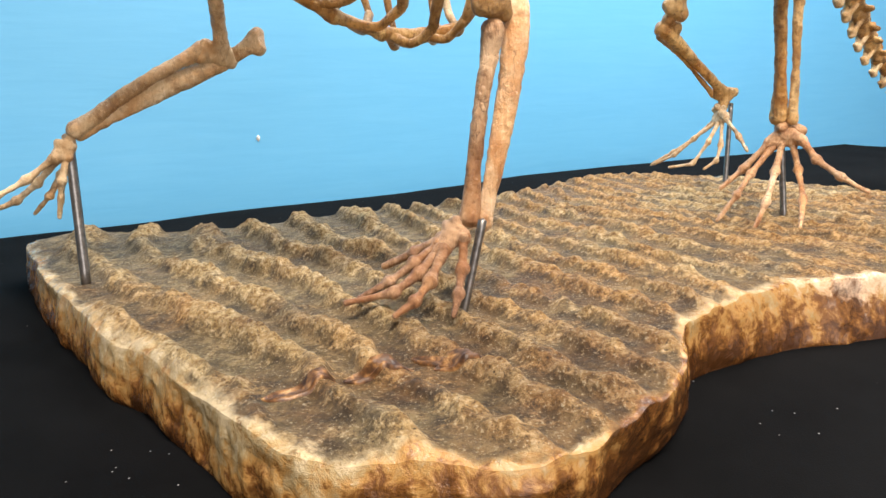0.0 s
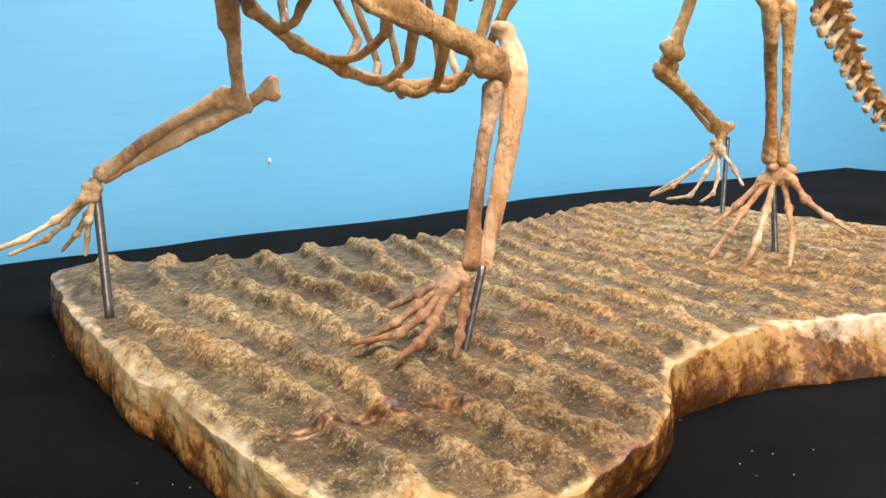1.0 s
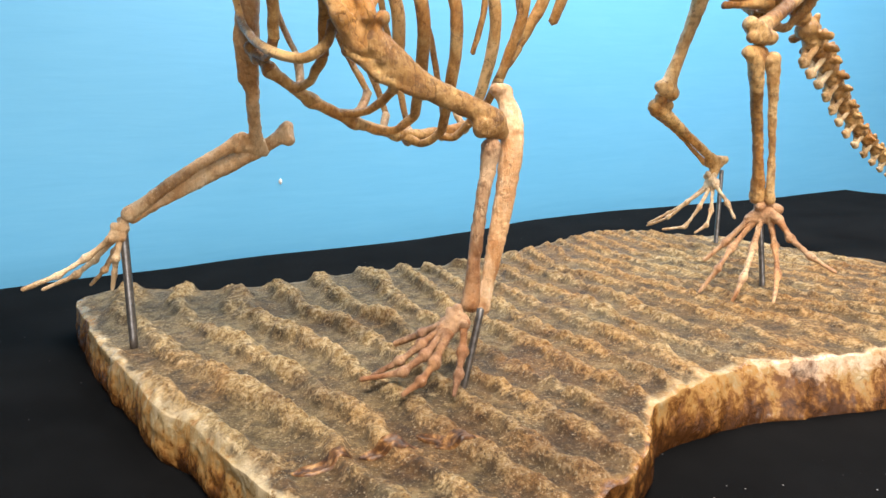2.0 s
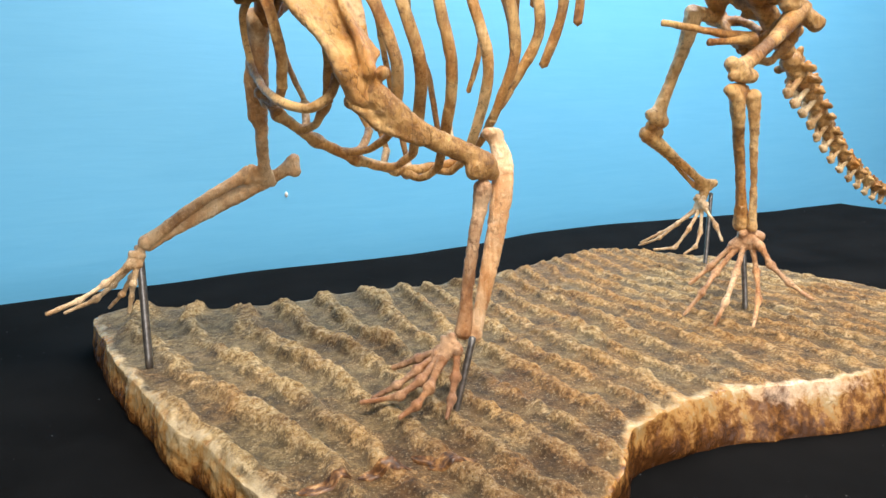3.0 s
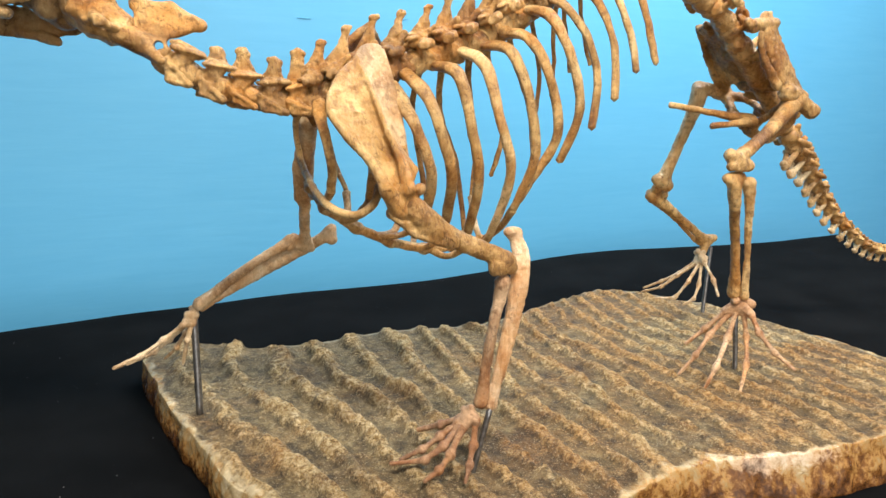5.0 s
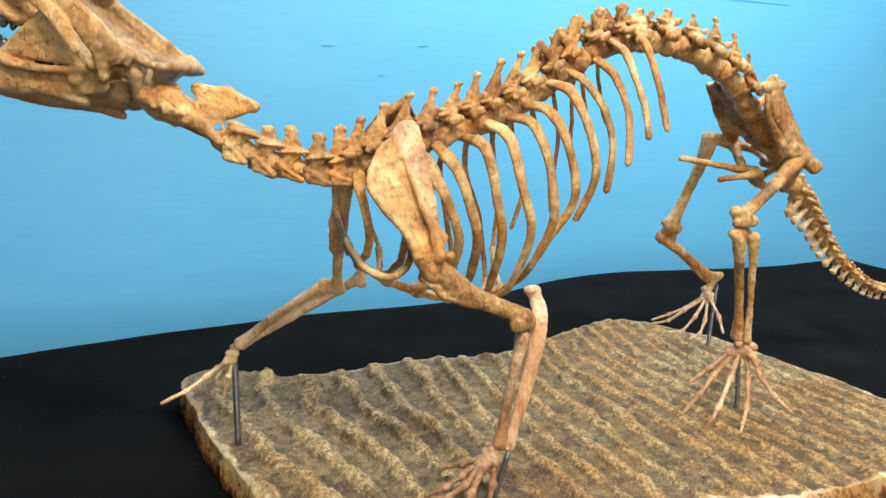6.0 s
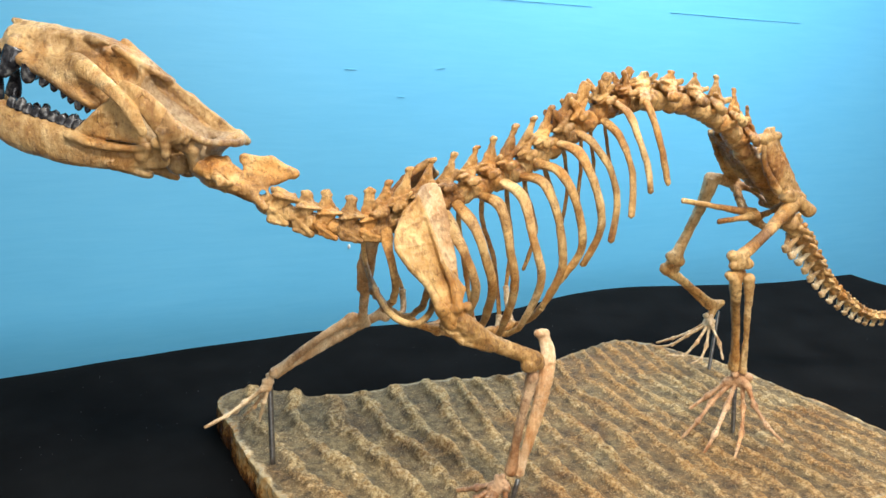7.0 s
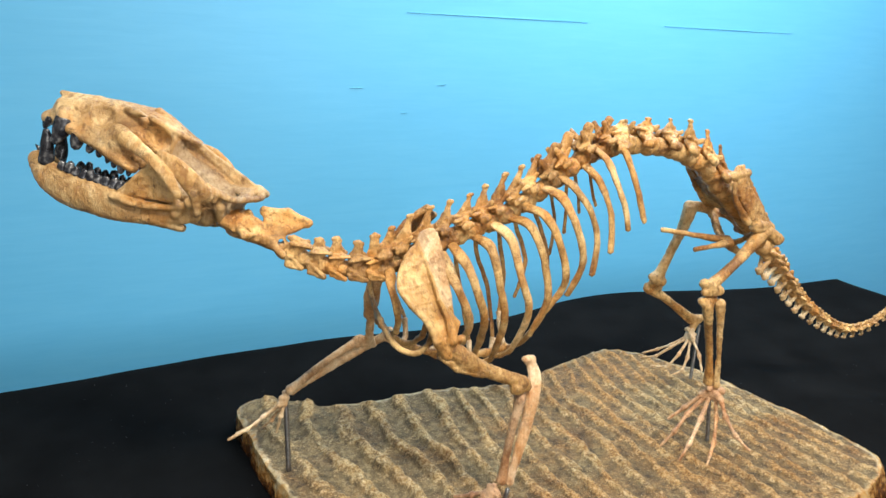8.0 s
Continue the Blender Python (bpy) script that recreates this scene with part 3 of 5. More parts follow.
def slab():
    around, rings, down = 1400, 235, 24
    closed = np.array(OUTLINE + OUTLINE[:1])
    dense = curve_at(np.concatenate([closed[-4:-1], closed, closed[1:4]]), np.linspace(3 / (len(closed) + 5), (len(closed) + 2) / (len(closed) + 5), 4000))
    run = np.concatenate([[0], np.cumsum(np.hypot(*np.diff(dense, axis=0).T))])
    s = np.linspace(0, run[-1], around, endpoint=False)
    rim = np.stack([np.interp(s, run, dense[:, n]) for n in (0, 1)], -1)
    t = np.roll(rim, -2, 0) - np.roll(rim, 2, 0)
    out = np.stack([t[:, 1], -t[:, 0]], -1) / np.hypot(*t.T)[:, None]
    flat = np.concatenate([rim, 0 * rim[:, :1]], 1)
    rim = rim + out * (0.0032 * lumps(flat, 0.05, 3) + 0.0011 * lumps(flat, 0.017, 4) + 0.0006 * lumps(flat, 0.007, 5))[:, None]
    centre = np.array([0.10, 0.70])
    reach = np.hypot(*(rim - centre).T)
    rows, grits, edges = [], [], []
    wide = 0.024 + 0.009 * lumps(flat, 0.11, 41)
    for n in range(rings):
        u = (n + 1) / rings
        p = centre + (rim - centre) * u
        rise, crest = ripple(p[:, 0], p[:, 1])
        lip = np.clip(1 - (1 - u) * reach / wide, 0, 1)
        f3 = np.concatenate([p, 0 * p[:, :1]], 1)
        tilt = 0.007 * np.clip((p[:, 0] - 0.12) / 0.28, 0, 1)
        level = 0.7985 + 0.0034 * lumps(f3, 0.07, 21) + 0.0014 * lumps(f3, 0.018, 22) + 0.0012 * lumps(f3, 0.008, 23)
        z = tilt + (0.7935 + rise) * (1 - 0.75 * lip) + 0.75 * lip * level - 0.0055 * lip ** 1.6
        rows.append(np.concatenate([p, z[:, None]], 1))
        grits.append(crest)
        edges.append(lip)
    top_z = rows[-1][:, 2]
    for n in range(1, down + 1):
        u = n / down
        base = np.concatenate([rim, np.full((around, 1), 0.79 - 0.0400 * u)], 1)
        facet = 0.0060 * (0.4 - np.abs(lumps(base * (1, 1, 0.8), 0.075, 31))) + 0.0022 * (np.abs(lumps(base * (1, 1, 0.7), 0.030, 33)) - 0.3) + 0.0011 * lumps(base * (1, 1, 1.6), 0.012, 35) + 0.0006 * lumps(base, 0.005, 36)
        under_cut = 0.015 * u * np.exp(-((rim[:, 0] - 0.12) ** 2 + (rim[:, 1] - 0.36) ** 2) / 0.075 ** 2)
        p = rim + out * (0.0010 * math.sqrt(min(u * 5, 1)) + 0.0055 * u - 0.0025 * u ** 6 + min(1, 4 * u) * min(1, 6 * (1.1 - u)) * facet - under_cut + 0.012 * u * np.clip((rim[:, 0] - 0.20) / 0.08, 0, 1) * (rim[:, 1] < 0.75))[:, None]
        z = top_z * (1 - u) + 0.7495 * u + min(1, 4 * u) * (1 - u) * 0.002 * lumps(base, 0.02, 37)
        rows.append(np.concatenate([p, z[:, None]], 1))
        grits.append(np.zeros(around))
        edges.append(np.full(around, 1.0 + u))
    rise, crest = ripple(centre[:1], centre[1:])
    verts = np.concatenate([[[centre[0], centre[1], 0.7935 + float(rise[0])]]] + rows)
    j = np.arange(around)
    k = (j + 1) % around
    faces = [np.stack([0 * j, 1 + j, 1 + k], 1).tolist()]
    for n in range(len(rows) - 1):
        a, b = 1 + n * around, 1 + (n + 1) * around
        faces.append(np.stack([a + j, b + j, b + k, a + k], 1).tolist())
    ob = mesh_of("stone_slab", verts, [f for strip in faces for f in strip], STONE)
    smooth = np.ones(len(ob.data.polygons), bool)
    smooth[around * (rings - 7):] = False
    ob.data.polygons.foreach_set("use_smooth", smooth.tolist())
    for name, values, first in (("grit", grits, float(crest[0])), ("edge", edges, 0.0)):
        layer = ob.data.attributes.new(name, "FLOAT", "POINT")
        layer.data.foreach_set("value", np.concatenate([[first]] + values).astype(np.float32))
    return tagged(ob, "thick ripple-marked stone slab with a lacquered cream and amber edge", "base")


stone = slab()


def top_at(x, y):
    """The height of the slab's rippled top."""
    return 0.7935 + ripple(np.asarray(x, float), np.asarray(y, float))[0]




def support_rod(foot, head, r=0.0042):
    ob = tube("support_rod", [foot, head], [r, r], STEEL, rings=8, around=12, rough=0.0)
    return tagged(ob, "thin dull steel rod that holds up a skeleton's foot", "rod", "support rods")


support_rod((-0.307, 0.595, 0.792), (-0.314, 0.618, 0.916))
support_rod((0.026, 0.497, 0.788), (0.043, 0.508, 0.860), 0.0032)
support_rod((0.418, 0.997, 0.790), (0.430, 1.027, 0.912), 0.0034)
support_rod((0.392, 0.766, 0.790), (0.389, 0.784, 0.880), 0.0034)

# ---- the skeleton ----
skeleton = tagged(new("animal_skeleton"), "mounted fossil skeleton of a stalking predator with black teeth", "skeleton")
skeleton.location = (0.1, 0.7, 0.8)
UP = np.array([0.0, 0.0, 1.0])


def bone(clay, name, mat=BONE, parent=skeleton, label="", step=0.0014, rough=0.0006, seed=0):
    return under(clay.skin(name, mat, step, rough, seed), parent, label)


def mid(a, b, u):
    return np.asarray(a, float) * (1 - u) + np.asarray(b, float) * u


# the head: x from the back of the skull to the nose, y to its left side, z up
HEAD = np.array([-0.288, 0.488, 1.286])
HX, HY = unit((-0.9007, -0.0868, 0.4256)), unit((0.1281, -0.9893, 0.0694))
HZ = np.cross(HY, HX)
HZ = HZ if HZ[2] > 0 else -HZ


def head(x, y, z):
    return HEAD + HX * x + HY * y + HZ * z


def skull():
    c = Clay()
    c.chain([head(0.118, 0, 0.002), head(0.150, 0, -0.002), head(0.200, 0, -0.009), head(0.233, 0, -0.017)], [0.025, 0.0295, 0.0240, 0.0175], 0.006)
    c.rod(head(0.236, 0, -0.026), head(0.252, 0, -0.036), 0.0135, 0.0090, 0.004)
    c.rod(head(0.205, 0, 0.006), head(0.247, 0, -0.0015), 0.0085, 0.0032, 0.004)
    c.chain([head(0.118, 0, -0.002), head(0.095, 0, -0.014), head(0.060, 0, -0.026), head(0.025, 0, -0.036)], [0.018, 0.0175, 0.0215, 0.0225], 0.006)
    c.blade(head(0.128, 0, 0.024), head(-0.003, 0, -0.005), head(0.045, 0, -0.03), 0.0026, 0.004)
    c.chain([head(0.137, 0, 0.0290), head(0.092, 0, 0.0150), head(0.050, 0, 0.000), head(0.014, 0, -0.009), head(-0.006, 0, -0.006)], [0.0050, 0.0038, 0.0034, 0.0036, 0.0046], 0.002)
    c.rod(head(0.022, 0, -0.046), head(0.006, 0, -0.050), 0.021, 0.014, 0.005)
    c.rod(head(0.11, 0, -0.046), head(0.03, 0, -0.062), 0.011, 0.013, 0.006)
    for s in (1, -1):
        c.rod(head(0.208, 0.014 * s, -0.022), head(0.150, 0.031 * s, -0.020), 0.0135, 0.0170, 0.005)
        c.chain([head(0.212, 0.026 * s, -0.030), head(0.180, 0.034 * s, -0.030), head(0.150, 0.040 * s, -0.034), head(0.127, 0.044 * s, -0.036)], [0.007, 0.0075, 0.0075, 0.007], 0.004)
        c.ball(head(0.226, 0.019 * s, -0.020), 0.0100, 0.004)
        # brow and the edge over the eye
        c.chain([head(0.162, 0.020 * s, 0.018), head(0.143, 0.032 * s, 0.022), head(0.131, 0.038 * s, 0.018), head(0.122, 0.036 * s, 0.016)], [0.006, 0.0042, 0.0034, 0.0030], 0.002)
        c.rod(head(0.133, 0.026 * s, 0.022), head(0.080, 0.004 * s, 0.014), 0.0045, 0.0034, 0.003)
        # crest that runs from the ear down behind the braincase
        c.chain([head(-0.006, 0, -0.006), head(-0.014, 0.012 * s, -0.010), head(-0.008, 0.027 * s, -0.014), head(0.013, 0.043 * s, -0.022), head(0.040, 0.053 * s, -0.016)], [0.0050, 0.0048, 0.0042, 0.0038, 0.0042], 0.002)
        c.blade(head(-0.006, 0, -0.008), head(0.008, 0.034 * s, -0.022), head(0.012, 0.006 * s, -0.044), 0.0034, 0.003)
        c.blade(head(-0.004, 0, -0.006), head(-0.004, 0.024 * s, -0.017), head(0.026, 0.004 * s, -0.018), 0.0030, 0.003)
        # hollows: eye, temple, snout
        c.rod(head(0.138, 0.042 * s, 0.010), head(0.114, 0.034 * s, 0.002), 0.0145, 0.0155, 0.002, cut=True)
        c.rod(head(0.098, 0.036 * s, 0.006), head(0.022, 0.026 * s, 0.000), 0.0185, 0.0135, 0.002, cut=True)
        c.ball(head(0.187, 0.036 * s, 0.004), 0.0185, 0.002, cut=True)
        c.ball(head(0.214, 0.036 * s, -0.010), 0.012, 0.006, cut=True)
        # cheek: the bar under the eye, and the one that reaches forward from the ear
        c.chain([head(0.156, 0.038 * s, -0.009), head(0.140, 0.050 * s, -0.007), head(0.118, 0.060 * s, -0.009), head(0.094, 0.067 * s, -0.015), head(0.074, 0.072 * s, -0.024), head(0.061, 0.074 * s, -0.034)],
                [0.0130, 0.0104, 0.0080, 0.0070, 0.0068, 0.0050], 0.0030, (HY, 0.40))
        c.chain([head(0.098, 0.064 * s, -0.001), head(0.076, 0.067 * s, -0.006), head(0.054, 0.065 * s, -0.017), head(0.040, 0.056 * s, -0.026), head(0.026, 0.032 * s, -0.032)],
                [0.0040, 0.0092, 0.0125, 0.0125, 0.012], 0.0035, (HY, 0.40))
        c.chain([head(0.047, 0.062 * s, -0.028), head(0.037, 0.058 * s, -0.048)], [0.0095, 0.0065], 0.003, (HX, 0.6))
        c.chain([head(0.052, 0.060 * s, -0.020), head(0.034, 0.050 * s, -0.018), head(0.014, 0.038 * s, -0.021)], [0.0035, 0.0036, 0.0036], 0.002)
        c.rod(head(0.020, 0.040 * s, -0.036), head(0.014, 0.032 * s, -0.054), 0.0075, 0.0055, 0.004)
        c.ball(head(0.034, 0.022 * s, -0.060), 0.0115, 0.003)
        c.rod(head(0.014, 0.010 * s, -0.056), head(0.000, 0.013 * s, -0.060), 0.0115, 0.0085, 0.004)
        c.rod(head(0.128, 0.020 * s, -0.028), head(0.060, 0.014 * s, -0.050), 0.013, 0.011, 0.004)
        c.rod(head(0.136, 0.052 * s, -0.027), head(0.112, 0.050 * s, -0.024), 0.0075, 0.0100, 0.002, cut=True)
        c.rod(head(0.136, 0.034 * s, 0.009), head(0.116, 0.024 * s, 0.002), 0.0115, 0.0125, 0.002, cut=True)
        c.ball(head(0.030, 0.052 * s, -0.038), 0.0070, 0.002, cut=True)
    c.rod(head(0.215, 0, -0.052), head(0.13, 0, -0.062), 0.015, 0.024, 0.004, cut=True)
    c.rod(head(0.268, 0, -0.010), head(0.245, 0, -0.014), 0.0100, 0.0072, 0.002, cut=True)
    ob = bone(c, "skull", BONE_SKULL, label="tan fossil skull with a long snout and open jaws", step=0.0011, rough=0.0008)
    # greyer braincase, pale cheek arches; brown eye hollow, its shade put into the colour
    for mat in (BONE_ASH, BONE_DARK, BONE_TAN):
        ob.data.materials.append(mat)
    origin = np.array(ob.location) + np.array(skeleton.location) - HEAD
    for face in ob.data.polygons:
        at = np.array(face.center) + origin
        x, y, z = at @ HX, abs(at @ HY), at @ HZ
        if 0.0 < x < 0.100 and 0.006 < y < 0.042 and -0.045 < z < 0.010:
            face.material_index = 1
        elif math.dist((x, y, z), (0.124, 0.030, 0.004)) < 0.021 and y < 0.042:
            face.material_index = 2
        elif 0.050 < x < 0.160 and y > 0.050:
            face.material_index = 3
    return ob


def jaw(x, y, z):
    """A place on the lower jaw, which hangs a little twisted."""
    return head(x, y * 0.94, z - 0.13 * (0.045 - y))


def lower_jaw():
    c = Clay()
    for s in (1, -1):
        c.chain([jaw(0.245, 0.007 * s, -0.083), jaw(0.218, 0.018 * s, -0.0945), jaw(0.190, 0.026 * s, -0.0960), jaw(0.168, 0.033 * s, -0.0930),
                 jaw(0.140, 0.041 * s, -0.0885), jaw(0.110, 0.049 * s, -0.0835), jaw(0.083, 0.053 * s, -0.0745), jaw(0.055, 0.054 * s, -0.0640), jaw(0.040, 0.052 * s, -0.058)],
                [0.0120, 0.0186, 0.0210, 0.0206, 0.0198, 0.0158, 0.0128, 0.0098, 0.0070], 0.004, (HY, 0.42))
        c.blade(jaw(0.126, 0.049 * s, -0.068), jaw(0.104, 0.053 * s, -0.020), jaw(0.064, 0.056 * s, -0.050), 0.0028, 0.004)
        c.blade(jaw(0.104, 0.053 * s, -0.020), jaw(0.084, 0.055 * s, -0.022), jaw(0.064, 0.056 * s, -0.050), 0.0028, 0.004)
        c.rod(jaw(0.128, 0.048 * s, -0.070), jaw(0.105, 0.054 * s, -0.020), 0.0050, 0.0040, 0.003)
        c.rod(jaw(0.105, 0.054 * s, -0.019), jaw(0.085, 0.056 * s, -0.021), 0.0040, 0.0036, 0.003)
        c.chain([jaw(0.134, 0.052 * s, -0.076), jaw(0.104, 0.059 * s, -0.073), jaw(0.072, 0.062 * s, -0.061), jaw(0.056, 0.062 * s, -0.052)], [0.0056, 0.0042, 0.0038, 0.0038], 0.003)
        c.rod(jaw(0.112, 0.064 * s, -0.053), jaw(0.082, 0.066 * s, -0.044), 0.0090, 0.0080, 0.002, None, True)
        c.rod(jaw(0.048, 0.044 * s, -0.043), jaw(0.048, 0.064 * s, -0.043), 0.0068, 0.0068, 0.003)
        c.rod(jaw(0.060, 0.055 * s, -0.062), jaw(0.049, 0.055 * s, -0.045), 0.0085, 0.0062, 0.004)
        c.rod(jaw(0.090, 0.052 * s, -0.084), jaw(0.050, 0.048 * s, -0.078), 0.0062, 0.0046, 0.004)
    ob = bone(c, "lower_jaw", BONE_TAN, label="pale tan lower jaw hanging open", step=0.0013, rough=0.0009, seed=5)
    # rusty muscle hollow on the outer side of the ramus
    ob.data.materials.append(BONE_BLADE)
    origin = np.array(ob.location) + np.array(skeleton.location) - HEAD
    for face in ob.data.polygons:
        at = np.array(face.center) + origin
        x, y, z = at @ HX, abs(at @ HY), at @ HZ
        if 0.060 < x < 0.124 and y < 0.059 and z > -0.066 - 0.2 * (x - 0.09) and z < -0.024:
            face.material_index = 1
    return ob


def tooth(parent, root, tip, r, bend=0.0, blunt=0.35):
    root, tip = np.asarray(root), np.asarray(tip)
    m = mid(root, tip, 0.5) + HX * bend
    under(tube("tooth", [root, m, tip], [r, r * 0.92, r * blunt], TOOTH, thick=0.75, wide_to=HX, rings=9, around=10, rough=0.0012, seed=int(abs(root[0]) * 9999) % 50), parent)


_skull, _jaw = skull(), lower_jaw()
for _s in (1, -1):
    tooth(_skull, head(0.224, 0.022 * _s, -0.024), head(0.225, 0.027 * _s, -0.054), 0.0108, -0.001, 0.4)
    for _n, (_x, _y, _z) in enumerate([(0.250, 0.004, -0.041), (0.246, 0.011, -0.040)]):
        tooth(_skull, head(_x, _y * _s, _z + 0.006), head(_x + 0.003, _y * _s, _z - 0.007), 0.0045)
    for _x, _y, _z, _r, _d in [(0.2015, 0.030, -0.036, 0.0082, 0.012), (0.183, 0.034, -0.036, 0.0066, 0.008), (0.170, 0.037, -0.037, 0.0052, 0.006), (0.159, 0.039, -0.039, 0.0048, 0.006), (0.149, 0.041, -0.040, 0.0048, 0.006), (0.139, 0.043, -0.041, 0.0055, 0.007), (0.130, 0.044, -0.041, 0.0048, 0.006)]:
        tooth(_skull, head(_x, _y * _s, _z + 0.004), head(_x - 0.002, (_y + 0.001) * _s, _z - _d * (1 if _s > 0 else 0.6)), _r, 0.0, 0.5)
    tooth(_jaw, jaw(0.231, 0.016 * _s, -0.082), jaw(0.241, 0.021 * _s, -0.042), 0.0088, -0.001, 0.45)
    tooth(_jaw, jaw(0.244, 0.005 * _s, -0.074), jaw(0.254, 0.006 * _s, -0.067), 0.0035)
    for _n in range(9):
        _u = _n / 8
        _x = 0.209 - 0.077 * _u
        _z = -0.0745 + 0.010 * _u ** 1.5
        tooth(_jaw, jaw(_x, (0.024 + 0.020 * _u) * _s, _z - 0.003), jaw(_x + 0.001, (0.024 + 0.020 * _u) * _s, _z + 0.006 + 0.003 * (_n % 3 == 1)), 0.0058 + 0.0006 * _u, 0.0, 0.6)


# the backbone: the middles of the vertebrae from neck to tail
SPINE = [(-0.271, 0.466, 1.222), (-0.248, 0.479, 1.203), (-0.223, 0.490, 1.189), (-0.197, 0.502, 1.179), (-0.171, 0.516, 1.172), (-0.143, 0.529, 1.169),
         (-0.112, 0.543, 1.180), (-0.079, 0.556, 1.193), (-0.054, 0.571, 1.203), (-0.029, 0.585, 1.212), (-0.002, 0.603, 1.220), (0.024, 0.620, 1.231),
         (0.055, 0.639, 1.251), (0.082, 0.655, 1.270), (0.106, 0.668, 1.288), (0.134, 0.689, 1.305), (0.165, 0.712, 1.314), (0.196, 0.730, 1.318),
         (0.234, 0.752, 1.315), (0.274, 0.779, 1.306), (0.307, 0.801, 1.292), (0.335, 0.816, 1.273), (0.362, 0.832, 1.247)]
_sx = np.array([p[0] for p in SPINE])


def spine_at(x):
    return np.array([np.interp(x, _sx, [p[n] for p in SPINE]) for n in range(3)])


def frame_at(x):
    """Place, way to the head, up and left at that x of the backbone."""
    t = unit(spine_at(x - 0.014) - spine_at(x + 0.014))
    left = unit(np.cross(UP, t))
    if left[1] > 0:
        left = -left
    up = np.cross(left, t)
    return spine_at(x), t, up if up[2] > 0 else -up, left


def vertebra(c, t, up, left, length, r, top, top_r, wing, wing_r, drop=0.2, ahead=0.0, seed=0, broad=False):
    """One bone of the spine, with its body, arch, spine and side wings."""
    k = Clay()
    g = random.Random(seed)
    h = length * 0.40
    k.chain([c - t * h, c - t * h * 0.75, c, c + t * h * 0.75, c + t * h], [r * 0.94, r * 0.92, r * 0.66, r * 0.88, r * 0.90], 0.001)
    arch = c + up * r * 1.50
    for s in (1, -1):
        side = left * s
        # pillars and roof over the marrow hole
        k.rod(c + side * r * 0.58 + t * h * 0.40, arch + side * r * 0.56 + t * h * 0.25, r * 0.34, r * 0.34, 0.0012)
        k.blade(arch + up * r * 0.28 + t * h * 0.70, arch + up * r * 0.28 - t * h * 0.85, arch + side * r * 0.92 - up * r * 0.12, r * 0.20, 0.0012)
        # joints with the bones before and behind
        fore = arch + side * r * g.uniform(0.70, 0.92) + t * h * g.uniform(1.15, 1.40) + up * r * g.uniform(-0.05, 0.20)
        hind = arch + side * r * g.uniform(0.45, 0.65) - t * h * g.uniform(1.15, 1.45) + up * r * g.uniform(0.30, 0.60)
        k.rod(arch + side * r * 0.60 + t * h * 0.35, fore, r * 0.34, r * 0.26, 0.0010, (up, 0.62))
        k.rod(arch + side * r * 0.40 - t * h * 0.40, hind, r * 0.30, r * 0.24, 0.0010, (side, 0.62))
        # side wing with its knobbed end
        root = arch + side * r * 0.50 - up * r * 0.30 + t * h * 0.15
        tip = root + side * wing - up * wing * (drop + g.uniform(-0.10, 0.10)) + t * (ahead + g.uniform(-0.003, 0.003))
        k.blade(root + t * h * 0.85, root - t * h * 0.60, mid(root, tip, 0.95), wing_r * 0.36, 0.0012)
        k.blade(c + side * r * 0.7 + t * h * 0.6, root - t * h * 0.4, mid(root, tip, 0.8), wing_r * 0.30, 0.0012)
        k.rod(root, tip, r * 0.36, wing_r * 0.62, 0.0012)
        k.rod(tip - t * wing_r * 0.55, tip + t * wing_r * 0.55, wing_r * 0.66, wing_r * 0.56, 0.0010, (side, 0.7))
        # hollow between wing and body
        k.rod(c + side * r * 1.05 + up * r * 0.35 - t * h * 0.95, c + side * r * 0.75 + up * r * 0.80 - t * h * 0.75, r * 0.30, r * 0.34, 0.001, None, True)
    if top is not None:
        top = np.asarray(top) + t * g.uniform(-0.002, 0.002) + left * g.uniform(-0.002, 0.002)
        a = unit(top - arch)
        wide = top_r * (1.6 if broad else 0.9)
        k.blade(arch + t * h * 0.90, arch - t * h * 1.05, mid(arch, top, 0.66), 0.0034, 0.0012)
        k.chain([mid(arch, top, 0.05), mid(arch, top, 0.5), top - a * top_r * 0.5], [wide * 1.05, wide * 0.72, wide * 0.80], 0.0012, (left, 0.42 if broad else 0.58))
        k.rod(top - a * top_r * 0.4 + t * wide * 0.5, top - a * top_r * 0.45 - t * wide * 0.6, top_r * 0.50, top_r * 0.44, 0.0010)
        if broad:
            for s in (1, -1):
                k.rod(arch + left * s * r * 0.55 + up * r * 0.3, arch + left * s * r * 0.75 + up * r * g.uniform(1.2, 1.5) + t * h * 0.5, r * 0.36, r * 0.26, 0.0012, (left, 0.6))
    return bone(k, "vertebra", BONE_DARK if seed % 3 == 0 else BONE, step=0.0010, rough=0.0019, seed=seed)


# atlas and axis
_c = np.array([-0.296, 0.465, 1.236])
_t = unit((-0.75, -0.22, 0.42))
_l = unit(np.cross(UP, _t))
_l = -_l if _l[1] > 0 else _l
_u = np.cross(_l, _t)
_u = _u if _u[2] > 0 else -_u
_k = Clay().rod(_c - _t * 0.008, _c + _t * 0.008, 0.016, 0.018, 0.004)
for _s in (1, -1):
    _k.blade(_c + _l * 0.012 * _s + _t * 0.012, _c + _l * 0.034 * _s - _t * 0.004, _c + _l * 0.012 * _s - _t * 0.014, 0.0045, 0.005)
    _k.rod(_c + _l * 0.010 * _s + _t * 0.008, _c + _l * 0.012 * _s + _t * 0.020, 0.010, 0.009, 0.004)
_k.rod(_c + _t * 0.03, _c - _t * 0.03, 0.007, 0.007, 0.003, cut=True)
